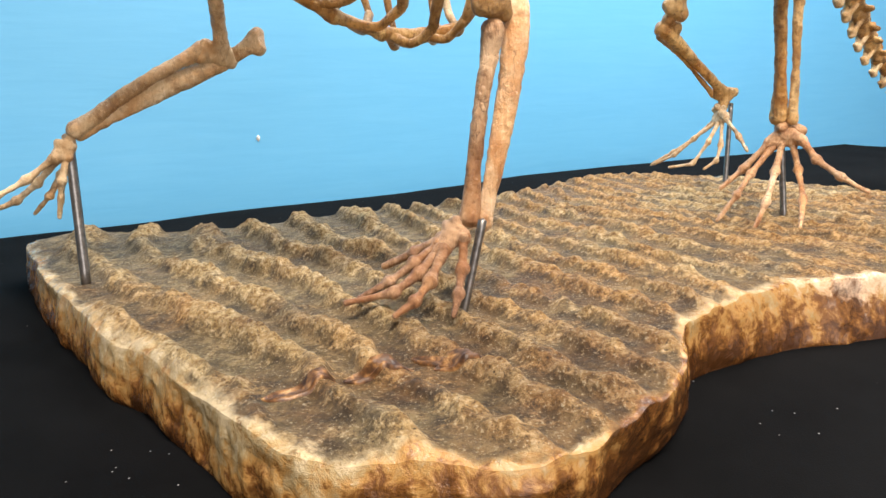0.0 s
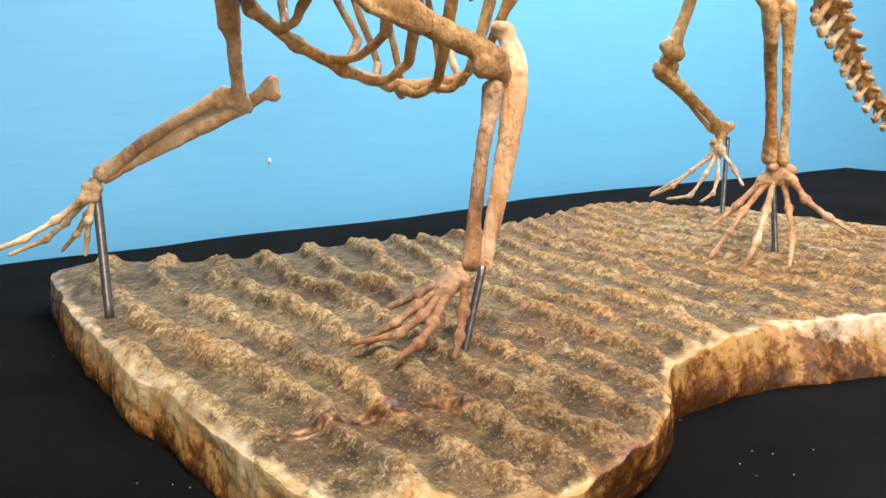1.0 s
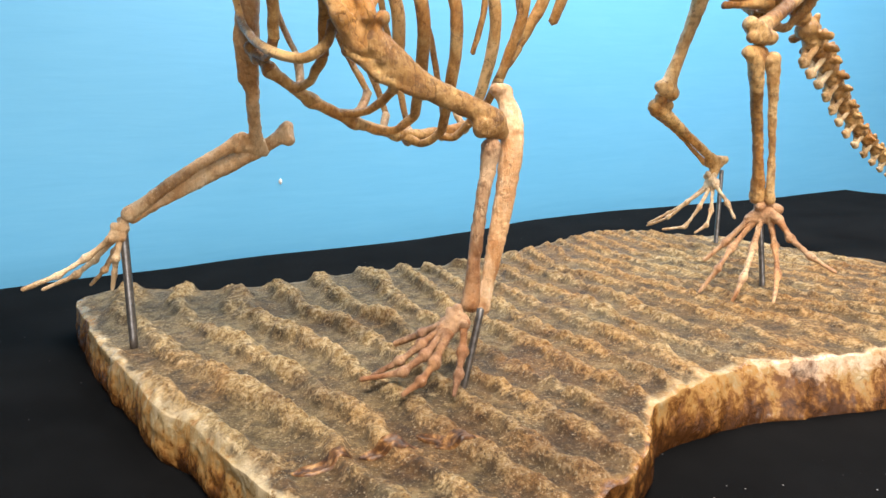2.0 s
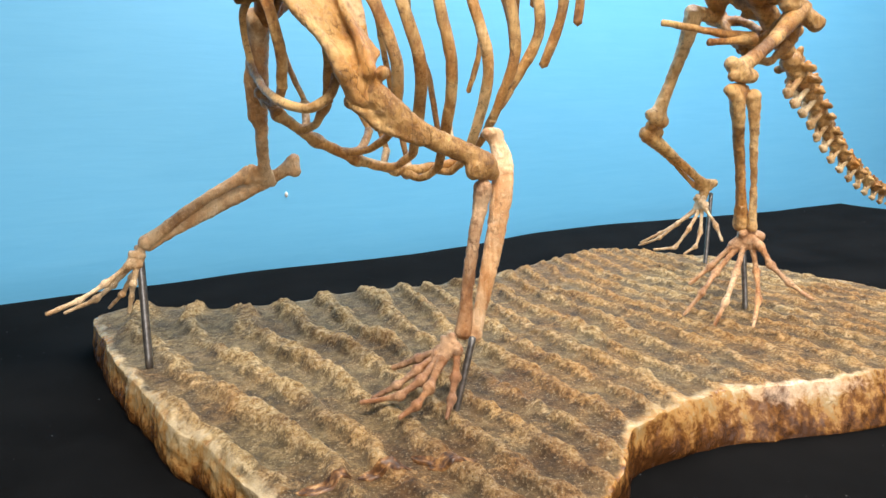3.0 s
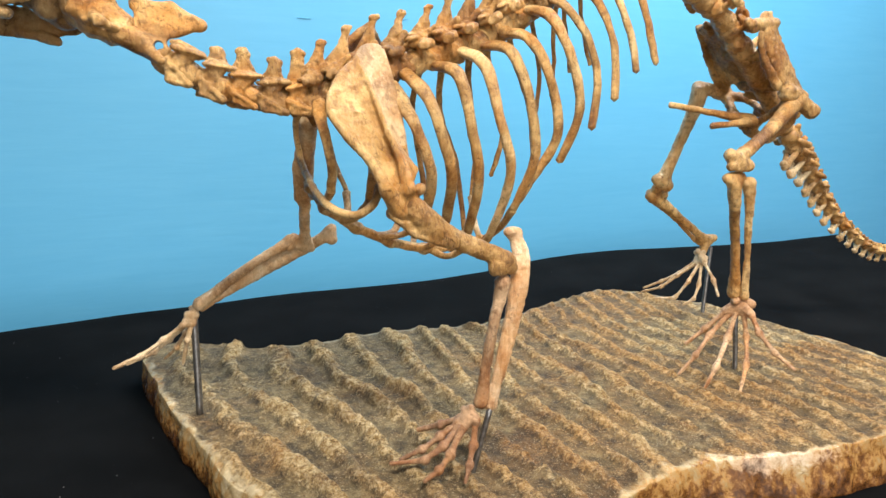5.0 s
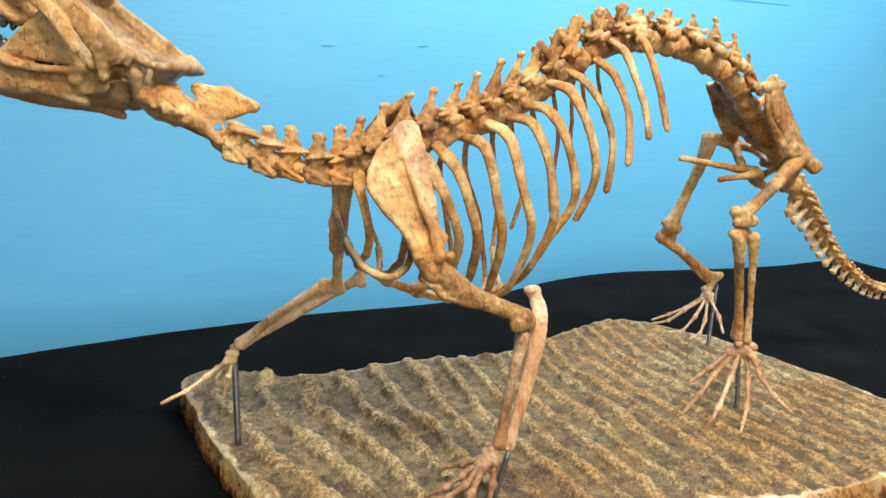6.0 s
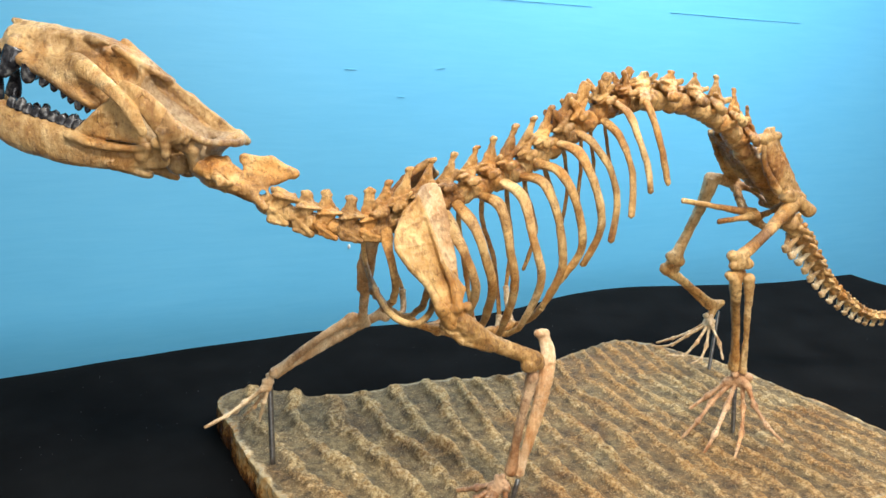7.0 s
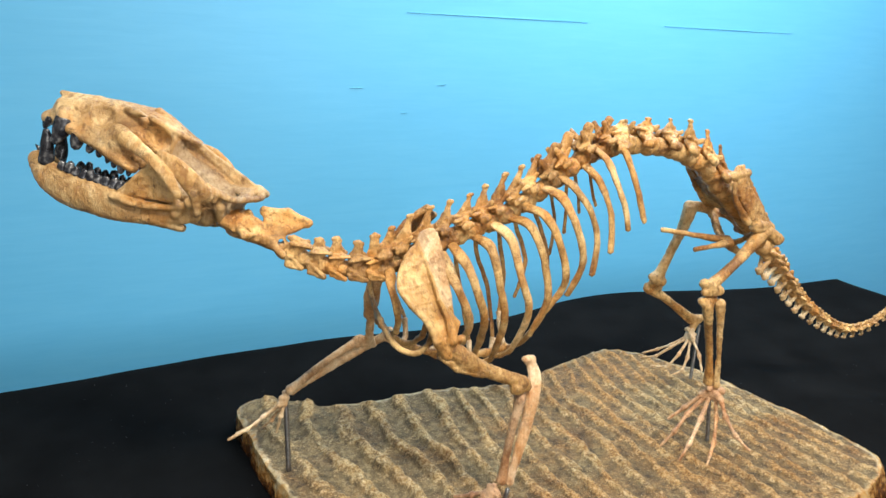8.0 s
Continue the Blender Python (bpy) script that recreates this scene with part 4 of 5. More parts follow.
_k.rod(_c + _l * 0.020 - _t * 0.004, _c + _l * 0.030 - _t * 0.002 - _u * 0.012, 0.005, 0.007, 0.002, None, True)
_k.rod(_c + _u * 0.010 - _t * 0.002, _c + _u * 0.017 + _t * 0.004, 0.006, 0.005, 0.002)
bone(_k, "vertebra", BONE, label="winged first neck vertebra", rough=0.0020)

_c = np.array([-0.268, 0.468, 1.219])
_t = unit((-0.80, -0.40, 0.42))
_l = unit((0.4, -0.9, 0))
_k = Clay().rod(_c - _t * 0.014, _c + _t * 0.018, 0.011, 0.010, 0.004)
_k.blade((-0.276, 0.482, 1.252), (-0.226, 0.495, 1.236), (-0.262, 0.474, 1.222), 0.0042, 0.005)
_k.blade((-0.276, 0.482, 1.252), (-0.262, 0.474, 1.222), (-0.280, 0.468, 1.226), 0.0042, 0.005)
_k.rod((-0.277, 0.482, 1.252), (-0.250, 0.490, 1.250), 0.0055, 0.005, 0.004).rod((-0.250, 0.490, 1.250), (-0.226, 0.495, 1.236), 0.005, 0.0055, 0.004)
for _s in (1, -1):
    _k.rod(_c, _c + _l * 0.020 * _s - _t * 0.016 - UP * 0.008, 0.007, 0.004, 0.004)
for _q, _r in (((-0.284, 0.476, 1.243), 0.0068), ((-0.286, 0.470, 1.252), 0.0075), ((-0.248, 0.484, 1.2195), 0.0042), ((-0.237, 0.489, 1.2195), 0.0046), ((-0.2575, 0.478, 1.2170), 0.0040)):
    _k.rod(np.array(_q) + _l * 0.02, np.array(_q) - _l * 0.02, _r, _r, 0.0012, None, True)
bone(_k, "vertebra", BONE_DARK, label="second neck vertebra with a tall fan-shaped crest", rough=0.001, seed=2)

def neck_vertebra(c, t, up, left, top, seed):
    """A neck bone: waisted body, roofed arch with shelves, swept side wings and a short spine."""
    k = Clay()
    g = random.Random(seed)
    h, r = 0.0112, 0.0124
    c = c - up * 0.0015
    k.chain([c - t * h, c - t * h * 0.7, c, c + t * h * 0.7, c + t * h], [r * 0.92, r * 0.90, r * 0.66, r * 0.84, r * 0.88], 0.001)
    arch = c + up * r * 1.36
    for s in (1, -1):
        side = left * s
        k.blade(c + side * r * 0.60 + t * h * 0.60, c + side * r * 0.60 - t * h * 0.35, arch + side * r * 0.66 + t * h * 0.35, r * 0.26, 0.0012)
        k.blade(arch + side * r * 0.66 + t * h * 0.5, arch + side * r * 0.66 - t * h * 0.6, c + side * r * 0.60 + t * h * 0.05, r * 0.26, 0.0012)
        fore = arch + side * r * 0.95 + t * h * 0.85 - up * r * 0.25
        hind = arch + side * r * 0.90 - t * h * 1.15 + up * r * (0.10 + 0.25 * g.random())
        k.blade(arch + up * r * 0.30, fore, hind, 0.0024, 0.0010)
        k.rod(fore, hind, 0.0034, 0.0040, 0.0010, (up, 0.55))
        # wing: a plate along the lower side that ends in a point behind
        front = c + side * r * 0.85 + t * h * 0.95 + up * r * 0.10
        rear = c + side * (r * 1.05 + 0.004) - t * h * g.uniform(0.95, 1.45) - up * r * g.uniform(0.45, 0.85)
        low = c + side * r * 0.95 + t * h * g.uniform(0.1, 0.7) - up * r * g.uniform(0.65, 1.15)
        k.blade(front, rear, low, 0.0026, 0.0010)
        k.rod(front, rear, 0.0034, 0.0038, 0.0010, (up, 0.8))
        k.rod(low, rear, 0.0030, 0.0036, 0.0010, (side, 0.7))
        k.rod(c + side * r * 0.5, mid(front, rear, 0.35), r * 0.42, 0.0034, 0.0012)
    top = np.asarray(top)
    a = unit(top - arch)
    k.blade(arch + t * h * 0.75, arch - t * h * 0.95, mid(arch, top, 0.85), 0.0028, 0.0012)
    k.rod(mid(arch, top, 0.1), top - a * 0.003, 0.0072, 0.0058, 0.0012, (left, 0.55))
    k.rod(top - a * 0.002 + t * 0.0045, top - a * 0.003 - t * 0.0045, 0.0030, 0.0030, 0.0010)
    return bone(k, "vertebra", BONE_DARK if seed % 2 else BONE, step=0.0010, rough=0.0019, seed=seed)


for _n, (_x, _top) in enumerate([(-0.243, (-0.244, 0.482, 1.220)), (-0.219, (-0.212, 0.495, 1.216)), (-0.197, (-0.192, 0.505, 1.215)), (-0.173, (-0.167, 0.518, 1.208)), (-0.149, (-0.148, 0.528, 1.216))]):
    _c, _t, _u, _l = frame_at(_x)
    neck_vertebra(_c, _t, _u, _l, _top, 10 + _n)

BACKBONE = [(-0.126, 1.226, 0.0058), (-0.104, 1.240, 0.0055), (-0.080, 1.250, 0.0055), (-0.054, 1.256, 0.0058), (-0.029, 1.263, 0.0058), (-0.006, 1.274, 0.0058), (0.016, 1.288, 0.006),
            (0.040, 1.298, 0.006), (0.062, 1.310, 0.006), (0.087, 1.322, 0.0075), (0.106, 1.336, 0.0075), (0.135, 1.348, 0.0075), (0.163, 1.356, 0.0060),
            (0.187, 1.355, 0.006), (0.224, 1.358, 0.0058), (0.265, 1.355, 0.0055), (0.301, 1.351, 0.0055), (0.334, 1.334, 0.0050), (0.362, 1.309, 0.0050)]
for _n, (_x, _z, _r) in enumerate(BACKBONE):
    _c, _t, _u, _l = frame_at(_x - 0.004)
    _tip = spine_at(_x)
    _tip[2] = _z
    _low = _n >= 13
    vertebra(_c, _t, _u, _l, 0.037 if _low else 0.0285, 0.0158 if _low else 0.0146, _tip, _r, 0.026 if _low else 0.007 if _n < 4 else 0.014, 0.0105 if _low else 0.0082, 0.55 if _low else 0.05, 0.015 if _low else 0.002, 30 + _n, broad=9 <= _n <= 12)

# sacrum and tail
TAIL = [(0.385, 0.848, 1.222), (0.425, 0.876, 1.186), (0.465, 0.905, 1.140), (0.505, 0.936, 1.098), (0.542, 0.958, 1.062), (0.580, 0.988, 1.018), (0.622, 1.014, 0.976), (0.669, 1.042, 0.941),
        (0.711, 1.064, 0.914), (0.749, 1.082, 0.900), (0.789, 1.098, 0.903), (0.822, 1.110, 0.921), (0.850, 1.120, 0.945), (0.880, 1.130, 0.975)]
_k = Clay()
_k.chain([np.array(p) for p in ((0.372, 0.838, 1.238), (0.400, 0.860, 1.210), (0.440, 0.888, 1.168), (0.478, 0.915, 1.126))], [0.0150, 0.0150, 0.0130, 0.0115], 0.006)
_sl = unit((0.60, -0.80, 0))
for _u2 in (0.1, 0.45, 0.8):
    _p = mid((0.372, 0.838, 1.238), (0.478, 0.915, 1.126), _u2)
    _k.rod(_p + np.array([0.012, 0.012, 0.012]), _p + np.array([0.028, 0.022, 0.028]), 0.007, 0.0045, 0.005, (_sl, 0.6))
    for _s in (1, -1):
        _k.rod(_p, _p + _sl * 0.028 * _s, 0.0100, 0.0080, 0.003)
bone(_k, "sacrum", BONE, rough=0.0012, seed=3)

_tail_u = np.linspace(0.20, 1.0, 24)
_tail_p = curve_at(TAIL, _tail_u)
for _n in range(23):
    _c = mid(_tail_p[_n], _tail_p[_n + 1], 0.5)
    _t = unit(_tail_p[_n] - _tail_p[_n + 1])
    _len = np.linalg.norm(_tail_p[_n + 1] - _tail_p[_n])
    _l = unit(np.cross(UP, _t))
    _l = -_l if _l[1] > 0 else _l
    _u = np.cross(_l, _t)
    _u = _u if _u[2] > 0 else -_u
    _f = 1 - 0.60 * _n / 22
    _root = max(0.0, 1 - _n / 8)
    _r = (0.0118 + 0.0030 * _root) * _f
    _g = random.Random(_n)
    _k = Clay()
    _k.chain([_c - _t * _len * 0.46, _c, _c + _t * _len * 0.46], [_r * 0.88, _r * 0.74, _r * 0.88], 0.002)
    _k.rod(_c - _t * _len * 0.38, _c - _t * _len * 0.30, _r, _r * 0.9, 0.002).rod(_c + _t * _len * 0.38, _c + _t * _len * 0.30, _r, _r * 0.9, 0.002)
    _k.rod(_c + _u * _r * 0.5, _c + _u * _r * (1.15 + 0.35 * _g.random()) - _t * _len * (0.1 + 0.3 * _g.random()), _r * 0.62, _r * 0.40, 0.0015, (_l, 0.6))
    for _s in (1, -1):
        _k.rod(_c + _t * _len * 0.1, _c + _l * _s * _r * (1.05 + 0.3 * _g.random() + 0.45 * _root) - _t * _len * (0.05 + 0.3 * _g.random()), _r * 0.62, _r * 0.44, 0.0015, (_u, 0.6))
        _k.rod(_c + _u * _r, _c + _u * _r * 1.25 + _t * _len * 0.5 + _l * _s * _r * 0.5, _r * 0.45, _r * 0.3, 0.002)
    _v = bone(_k, "tail_vertebra", BONE_DARK if _n % 2 else BONE, step=0.0010, rough=0.0019, seed=60 + _n)
    if _n < 21:
        _b = _c - _t * _len * 0.5 - _u * _r * 0.7
        _k = Clay()
        for _s in (1, -1):
            _k.rod(_b + _l * _s * _r * 0.5, _b - _u * _r * (1.5 + 0.4 * _g.random()) - _t * _len * 0.12, _r * 0.30, _r * 0.30, 0.0015)
        _k.rod(_b - _u * _r * 1.5 - _t * _len * 0.16, _b - _u * _r * 1.65 + _t * _len * 0.14, _r * 0.46, _r * 0.34, 0.0015)
        bone(_k, "chevron_bone", BONE_CREAM, step=0.0010, rough=0.0004, seed=90 + _n)

# ribs: each along a curve from its vertebra; the other side is its mirror in the leaning middle plane
SIDE = unit((0.536, -0.844, 0.0))
RIBS = {1: [(-0.128, 0.525, 1.170), (-0.120, 0.500, 1.150), (-0.112, 0.500, 1.115), (-0.118, 0.520, 1.083)],
        2: [(-0.098, 0.535, 1.182), (-0.080, 0.500, 1.152), (-0.074, 0.508, 1.115), (-0.085, 0.545, 1.070)],
        3: [(-0.063, 0.556, 1.186), (-0.045, 0.527, 1.164), (-0.033, 0.519, 1.144), (-0.021, 0.539, 1.097), (-0.033, 0.590, 1.040)],
        4: [(-0.049, 0.560, 1.197), (-0.028, 0.538, 1.179), (-0.013, 0.532, 1.148), (-0.001, 0.552, 1.092), (-0.015, 0.605, 1.018)],
        5: [(-0.019, 0.579, 1.205), (0.004, 0.558, 1.196), (0.016, 0.552, 1.155), (0.026, 0.571, 1.086), (0.009, 0.622, 1.002)],
        6: [(0.006, 0.595, 1.220), (0.030, 0.574, 1.205), (0.046, 0.571, 1.154), (0.060, 0.593, 1.092), (0.037, 0.640, 1.009)],
        7: [(0.029, 0.609, 1.226), (0.056, 0.593, 1.219), (0.076, 0.589, 1.175), (0.085, 0.600, 1.112), (0.065, 0.617, 1.051)],
        8: [(0.047, 0.621, 1.240), (0.075, 0.605, 1.233), (0.098, 0.602, 1.192), (0.110, 0.616, 1.134), (0.081, 0.627, 1.078)],
        9: [(0.074, 0.638, 1.264), (0.097, 0.619, 1.256), (0.121, 0.617, 1.214), (0.134, 0.631, 1.160), (0.117, 0.650, 1.102)],
        10: [(0.097, 0.653, 1.279), (0.117, 0.637, 1.265), (0.139, 0.634, 1.235), (0.152, 0.637, 1.193), (0.149, 0.634, 1.141)],
        11: [(0.130, 0.674, 1.293), (0.148, 0.657, 1.277), (0.163, 0.650, 1.249), (0.173, 0.650, 1.212), (0.174, 0.649, 1.172)],
        12: [(0.145, 0.683, 1.314), (0.160, 0.664, 1.303), (0.178, 0.659, 1.268), (0.193, 0.663, 1.230), (0.199, 0.665, 1.202)],
        13: [(0.179, 0.705, 1.324), (0.184, 0.680, 1.317), (0.200, 0.673, 1.282), (0.213, 0.676, 1.245), (0.224, 0.681, 1.211)]}


def mirrored(p):
    """A place on the other side of the chest."""
    p = np.asarray(p, float)
    s = spine_at(p[0])
    for _ in range(4):
        off = (p - s) @ SIDE
        s = spine_at((p - SIDE * off)[0])
    lean = 0.20 * min(max((0.13 - p[0]) / 0.12, 0), 1)
    off = (p - s) @ SIDE + lean * max(s[2] - p[2], 0)
    return p - 2 * off * SIDE


for _n, _pts in RIBS.items():
    _w = 0.0068 if 3 <= _n <= 9 else 0.0056
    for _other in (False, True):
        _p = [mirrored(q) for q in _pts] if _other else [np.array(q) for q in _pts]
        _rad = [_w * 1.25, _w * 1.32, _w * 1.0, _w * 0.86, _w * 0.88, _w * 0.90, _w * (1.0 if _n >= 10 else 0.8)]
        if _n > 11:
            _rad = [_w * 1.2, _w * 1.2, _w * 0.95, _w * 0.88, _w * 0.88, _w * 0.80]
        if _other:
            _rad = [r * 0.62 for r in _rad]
        # far ribs take the darker bone: their shade is put into the colour
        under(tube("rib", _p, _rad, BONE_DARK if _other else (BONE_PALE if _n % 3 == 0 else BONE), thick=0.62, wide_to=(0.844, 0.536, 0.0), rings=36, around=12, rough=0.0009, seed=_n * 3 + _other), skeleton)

# breastbone and the gristle that joins the ribs to it
STERNUM = [(-0.150, 0.562, 1.080), (-0.134, 0.556, 1.060), (-0.106, 0.580, 1.034), (-0.072, 0.604, 1.013), (-0.036, 0.628, 1.000), (-0.002, 0.650, 0.998), (0.030, 0.664, 1.004)]
for _n in range(6):
    _a, _b = np.array(STERNUM[_n]), np.array(STERNUM[_n + 1])
    bone(Clay().chain([mid(_a, _b, 0.04), mid(_a, _b, 0.2), mid(_a, _b, 0.8), mid(_a, _b, 0.96)], [0.0072, 0.0054, 0.0054, 0.0072], 0.003), "breastbone_segment", BONE, step=0.0013, rough=0.0009, seed=120 + _n)
for _n, _u in ((1, 0.05), (2, 0.26), (3, 0.42), (4, 0.55), (5, 0.70), (6, 0.86), (7, 1.0)):
    for _other in (False, True):
        _e = np.array(RIBS[_n][-1])
        _prev = np.array(RIBS[_n][-2])
        _s0 = curve_at(STERNUM, np.array([_u]))[0]
        if _other:
            _e, _prev = mirrored(_e), mirrored(_prev)
        _bend = mid(_e, _s0, 0.45) + unit(_e - _prev) * 0.009 - UP * 0.002
        under(tube("rib_cartilage", [_e, _bend, _s0], [0.0046, 0.0038, 0.0044], BONE_GREY if _other else BONE, rings=16, around=9, rough=0.0012, seed=_n + 200), skeleton)
_e, _g = np.array(RIBS[8][-1]), mid(RIBS[7][-1], RIBS[7][-2], 0.15)
under(tube("rib_cartilage", [_e, mid(_e, _g, 0.5) - UP * 0.003, _g], [0.0056, 0.0048, 0.0045], BONE, rings=12, around=9, rough=0.001, seed=238), skeleton)


under(tube("collarbone", [(-0.172, 0.600, 1.116), (-0.152, 0.558, 1.092), (-0.118, 0.505, 1.073), (-0.090, 0.494, 1.066), (-0.073, 0.501, 1.076), (-0.068, 0.507, 1.093)],
           [0.0032, 0.0036, 0.0040, 0.0042, 0.0040, 0.0046], BONE, rings=40, around=10, rough=0.001, seed=77), skeleton)


# shoulder blades
def shoulder_blade(mat, seed):
    c = Clay()
    front = [np.array(q) for q in ((-0.098, 0.527, 1.203), (-0.108, 0.511, 1.191), (-0.114, 0.493, 1.173), (-0.112, 0.483, 1.156), (-0.097, 0.483, 1.135), (-0.076, 0.486, 1.112), (-0.062, 0.483, 1.088))]
    rear = [np.array(q) for q in ((-0.098, 0.527, 1.203), (-0.093, 0.539, 1.214), (-0.084, 0.549, 1.217), (-0.076, 0.553, 1.212), (-0.067, 0.545, 1.188), (-0.058, 0.534, 1.160), (-0.053, 0.522, 1.136), (-0.049, 0.512, 1.114), (-0.051, 0.495, 1.092))]
    line = [np.array(q) for q in ((-0.097, 0.527, 1.202), (-0.087, 0.523, 1.183), (-0.077, 0.515, 1.157), (-0.069, 0.508, 1.135), (-0.056, 0.502, 1.110), (-0.048, 0.494, 1.086))]
    out = unit(np.cross(line[3] - line[0], rear[5] - line[0]))
    out = out if out[1] < 0 else -out
    front, rear, line = ([p + out * 0.010 for p in row] for row in (front, rear, line))
    for i in range(6):
        c.blade(front[i], front[i + 1], line[min(i, 4)], 0.0020, 0.002)
        if 0 < i < 5:
            c.blade(front[i], line[i - 1], line[i], 0.0020, 0.002)
    c.blade(front[5], line[4], line[5], 0.0020, 0.002)
    for i in range(8):
        k = min(max(i - 2, 0), 5)
        c.blade(rear[i], rear[i + 1], line[k], 0.0020, 0.002)
        if k < 5 and i >= 2:
            c.blade(rear[i + 1], line[k], line[k + 1], 0.0020, 0.002)
    c.chain(front, [0.0024, 0.0026, 0.0026, 0.0026, 0.0030, 0.0044, 0.0062], 0.002)
    c.chain(rear, [0.0024, 0.0026, 0.0030, 0.0028, 0.0026, 0.0026, 0.0028, 0.0034, 0.0050], 0.002)
    # the ridge, low above and broad below
    high = [p + out * h for p, h in zip(line, (0.0008, 0.0035, 0.0065, 0.0085, 0.0095, 0.0080))]
    c.chain(high, [0.0016, 0.0018, 0.0020, 0.0026, 0.0046, 0.0068], 0.0012)
    for i in range(5):
        c.blade(line[i], high[i + 1], line[i + 1], 0.0015, 0.002)
        if i:
            c.blade(line[i], high[i], high[i + 1], 0.0015, 0.002)
    c.blade(high[3], high[4], np.array((-0.041, 0.512, 1.104)) + out * 0.011, 0.0030, 0.002)
    c.blade(high[4], high[5], np.array((-0.041, 0.512, 1.104)) + out * 0.011, 0.0030, 0.002)
    c.rod(line[5], np.array((-0.046, 0.488, 1.075)), 0.0092, 0.0105, 0.004).rod(front[6], np.array((-0.046, 0.487, 1.073)), 0.0070, 0.0090, 0.004)
    ob = bone(c, "shoulder_blade", mat, step=0.0011, rough=0.0008, seed=seed, label="broad flat shoulder blade with a raised ridge, tan before it and grey behind")
    ob.data.materials.append(BONE_GREY)
    origin = np.array(ob.location) + np.array(skeleton.location)
    for face in ob.data.polygons:
        at = origin + np.array(face.center)
        i = int(np.argmin([np.linalg.norm(at - p) for p in line[:5]]))
        along = line[min(i + 1, 4)] - line[max(i - 1, 0)]
        across = np.cross(along, out)
        across = across if across @ (rear[5] - line[2]) > 0 else -across
        if i < 4 and (at - line[i]) @ unit(across) > 0.0035:
            face.material_index = 1
    return ob


shoulder_blade(BONE_BLADE, 1)


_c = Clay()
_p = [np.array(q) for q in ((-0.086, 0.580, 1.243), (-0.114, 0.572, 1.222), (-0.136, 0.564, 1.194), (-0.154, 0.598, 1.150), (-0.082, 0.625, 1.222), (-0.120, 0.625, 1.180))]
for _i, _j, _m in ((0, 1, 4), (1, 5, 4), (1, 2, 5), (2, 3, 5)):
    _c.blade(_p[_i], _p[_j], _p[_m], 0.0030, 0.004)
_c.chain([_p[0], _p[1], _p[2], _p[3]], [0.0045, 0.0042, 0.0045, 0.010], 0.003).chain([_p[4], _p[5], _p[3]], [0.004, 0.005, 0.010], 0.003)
# shade on this inner side is put in as dark bone colour
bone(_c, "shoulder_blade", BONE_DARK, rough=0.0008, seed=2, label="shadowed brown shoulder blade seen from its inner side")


# limbs
def long_bone(name, a, b, ends, shaft, mat, bow=(0, 0, 0), flat=None, knobs=(), seed=0, label="", parent=skeleton):
    """A shaft with swollen ends; knobs are extra swellings as (place, radius)."""
    a, b = np.asarray(a, float), np.asarray(b, float)
    bow = np.asarray(bow, float)
    pts = [a, mid(a, b, 0.12), mid(a, b, 0.3) + bow * 0.8, mid(a, b, 0.5) + bow, mid(a, b, 0.72) + bow * 0.75, mid(a, b, 0.9), b]
    c = Clay().chain(pts, [ends[0], ends[0] * 0.86, shaft[0], shaft[0] * 0.5 + shaft[1] * 0.5, shaft[1], ends[1] * 0.84, ends[1]], 0.006, flat)
    for place, r in knobs:
        c.ball(place, r, 0.008)
    return bone(c, name, mat, label=label, rough=0.0011, seed=seed, parent=parent)


# near fore limb
_c = Clay().chain([np.array(p) for p in ((-0.041, 0.489, 1.081), (-0.031, 0.492, 1.071), (-0.015, 0.501, 1.054), (0.007, 0.510, 1.040), (0.034, 0.520, 1.027), (0.056, 0.530, 1.015))], [0.0118, 0.0126, 0.0124, 0.0100, 0.0096, 0.0098], 0.004, (unit((0.3, -0.9, 0.3)), 0.72))
_c.ball((-0.028, 0.492, 1.092), 0.0062, 0.004).ball((-0.053, 0.486, 1.070), 0.0062, 0.004)
# crest along the front, ending in a step
_c.blade((-0.049, 0.482, 1.066), (-0.033, 0.488, 1.050), (-0.000, 0.503, 1.036), 0.0038, 0.003)
_c.rod((0.046, 0.521, 1.010), (0.061, 0.539, 1.006), 0.0082, 0.0080, 0.006)
_c.rod((0.049, 0.512, 1.006), (0.053, 0.510, 1.012), 0.0034, 0.0030, 0.003, None, True)
bone(_c, "humerus", BONE, label="stout upper arm bone with a long crest", rough=0.0013, seed=41)
_c = Clay().chain([np.array(p) for p in ((0.064, 0.557, 1.036), (0.071, 0.554, 1.018), (0.071, 0.546, 0.996), (0.066, 0.541, 0.955), (0.057, 0.538, 0.910), (0.049, 0.536, 0.872), (0.045, 0.534, 0.853))],
                  [0.0072, 0.0092, 0.0106, 0.0096, 0.0080, 0.0064, 0.0076], 0.005, (unit((0.3, -0.95, 0)), 0.66))
_c.rod((0.058, 0.552, 1.040), (0.068, 0.559, 1.038), 0.0052, 0.0056, 0.004)
bone(_c, "ulna", BONE_ROSE, label="pale forearm bone with a tall elbow knob", rough=0.0013, seed=42)
long_bone("radius", (0.053, 0.528, 0.993), (0.034, 0.530, 0.858), (0.0078, 0.0082), (0.0058, 0.0056), BONE_PINK, (-0.002, -0.002, 0), seed=43)

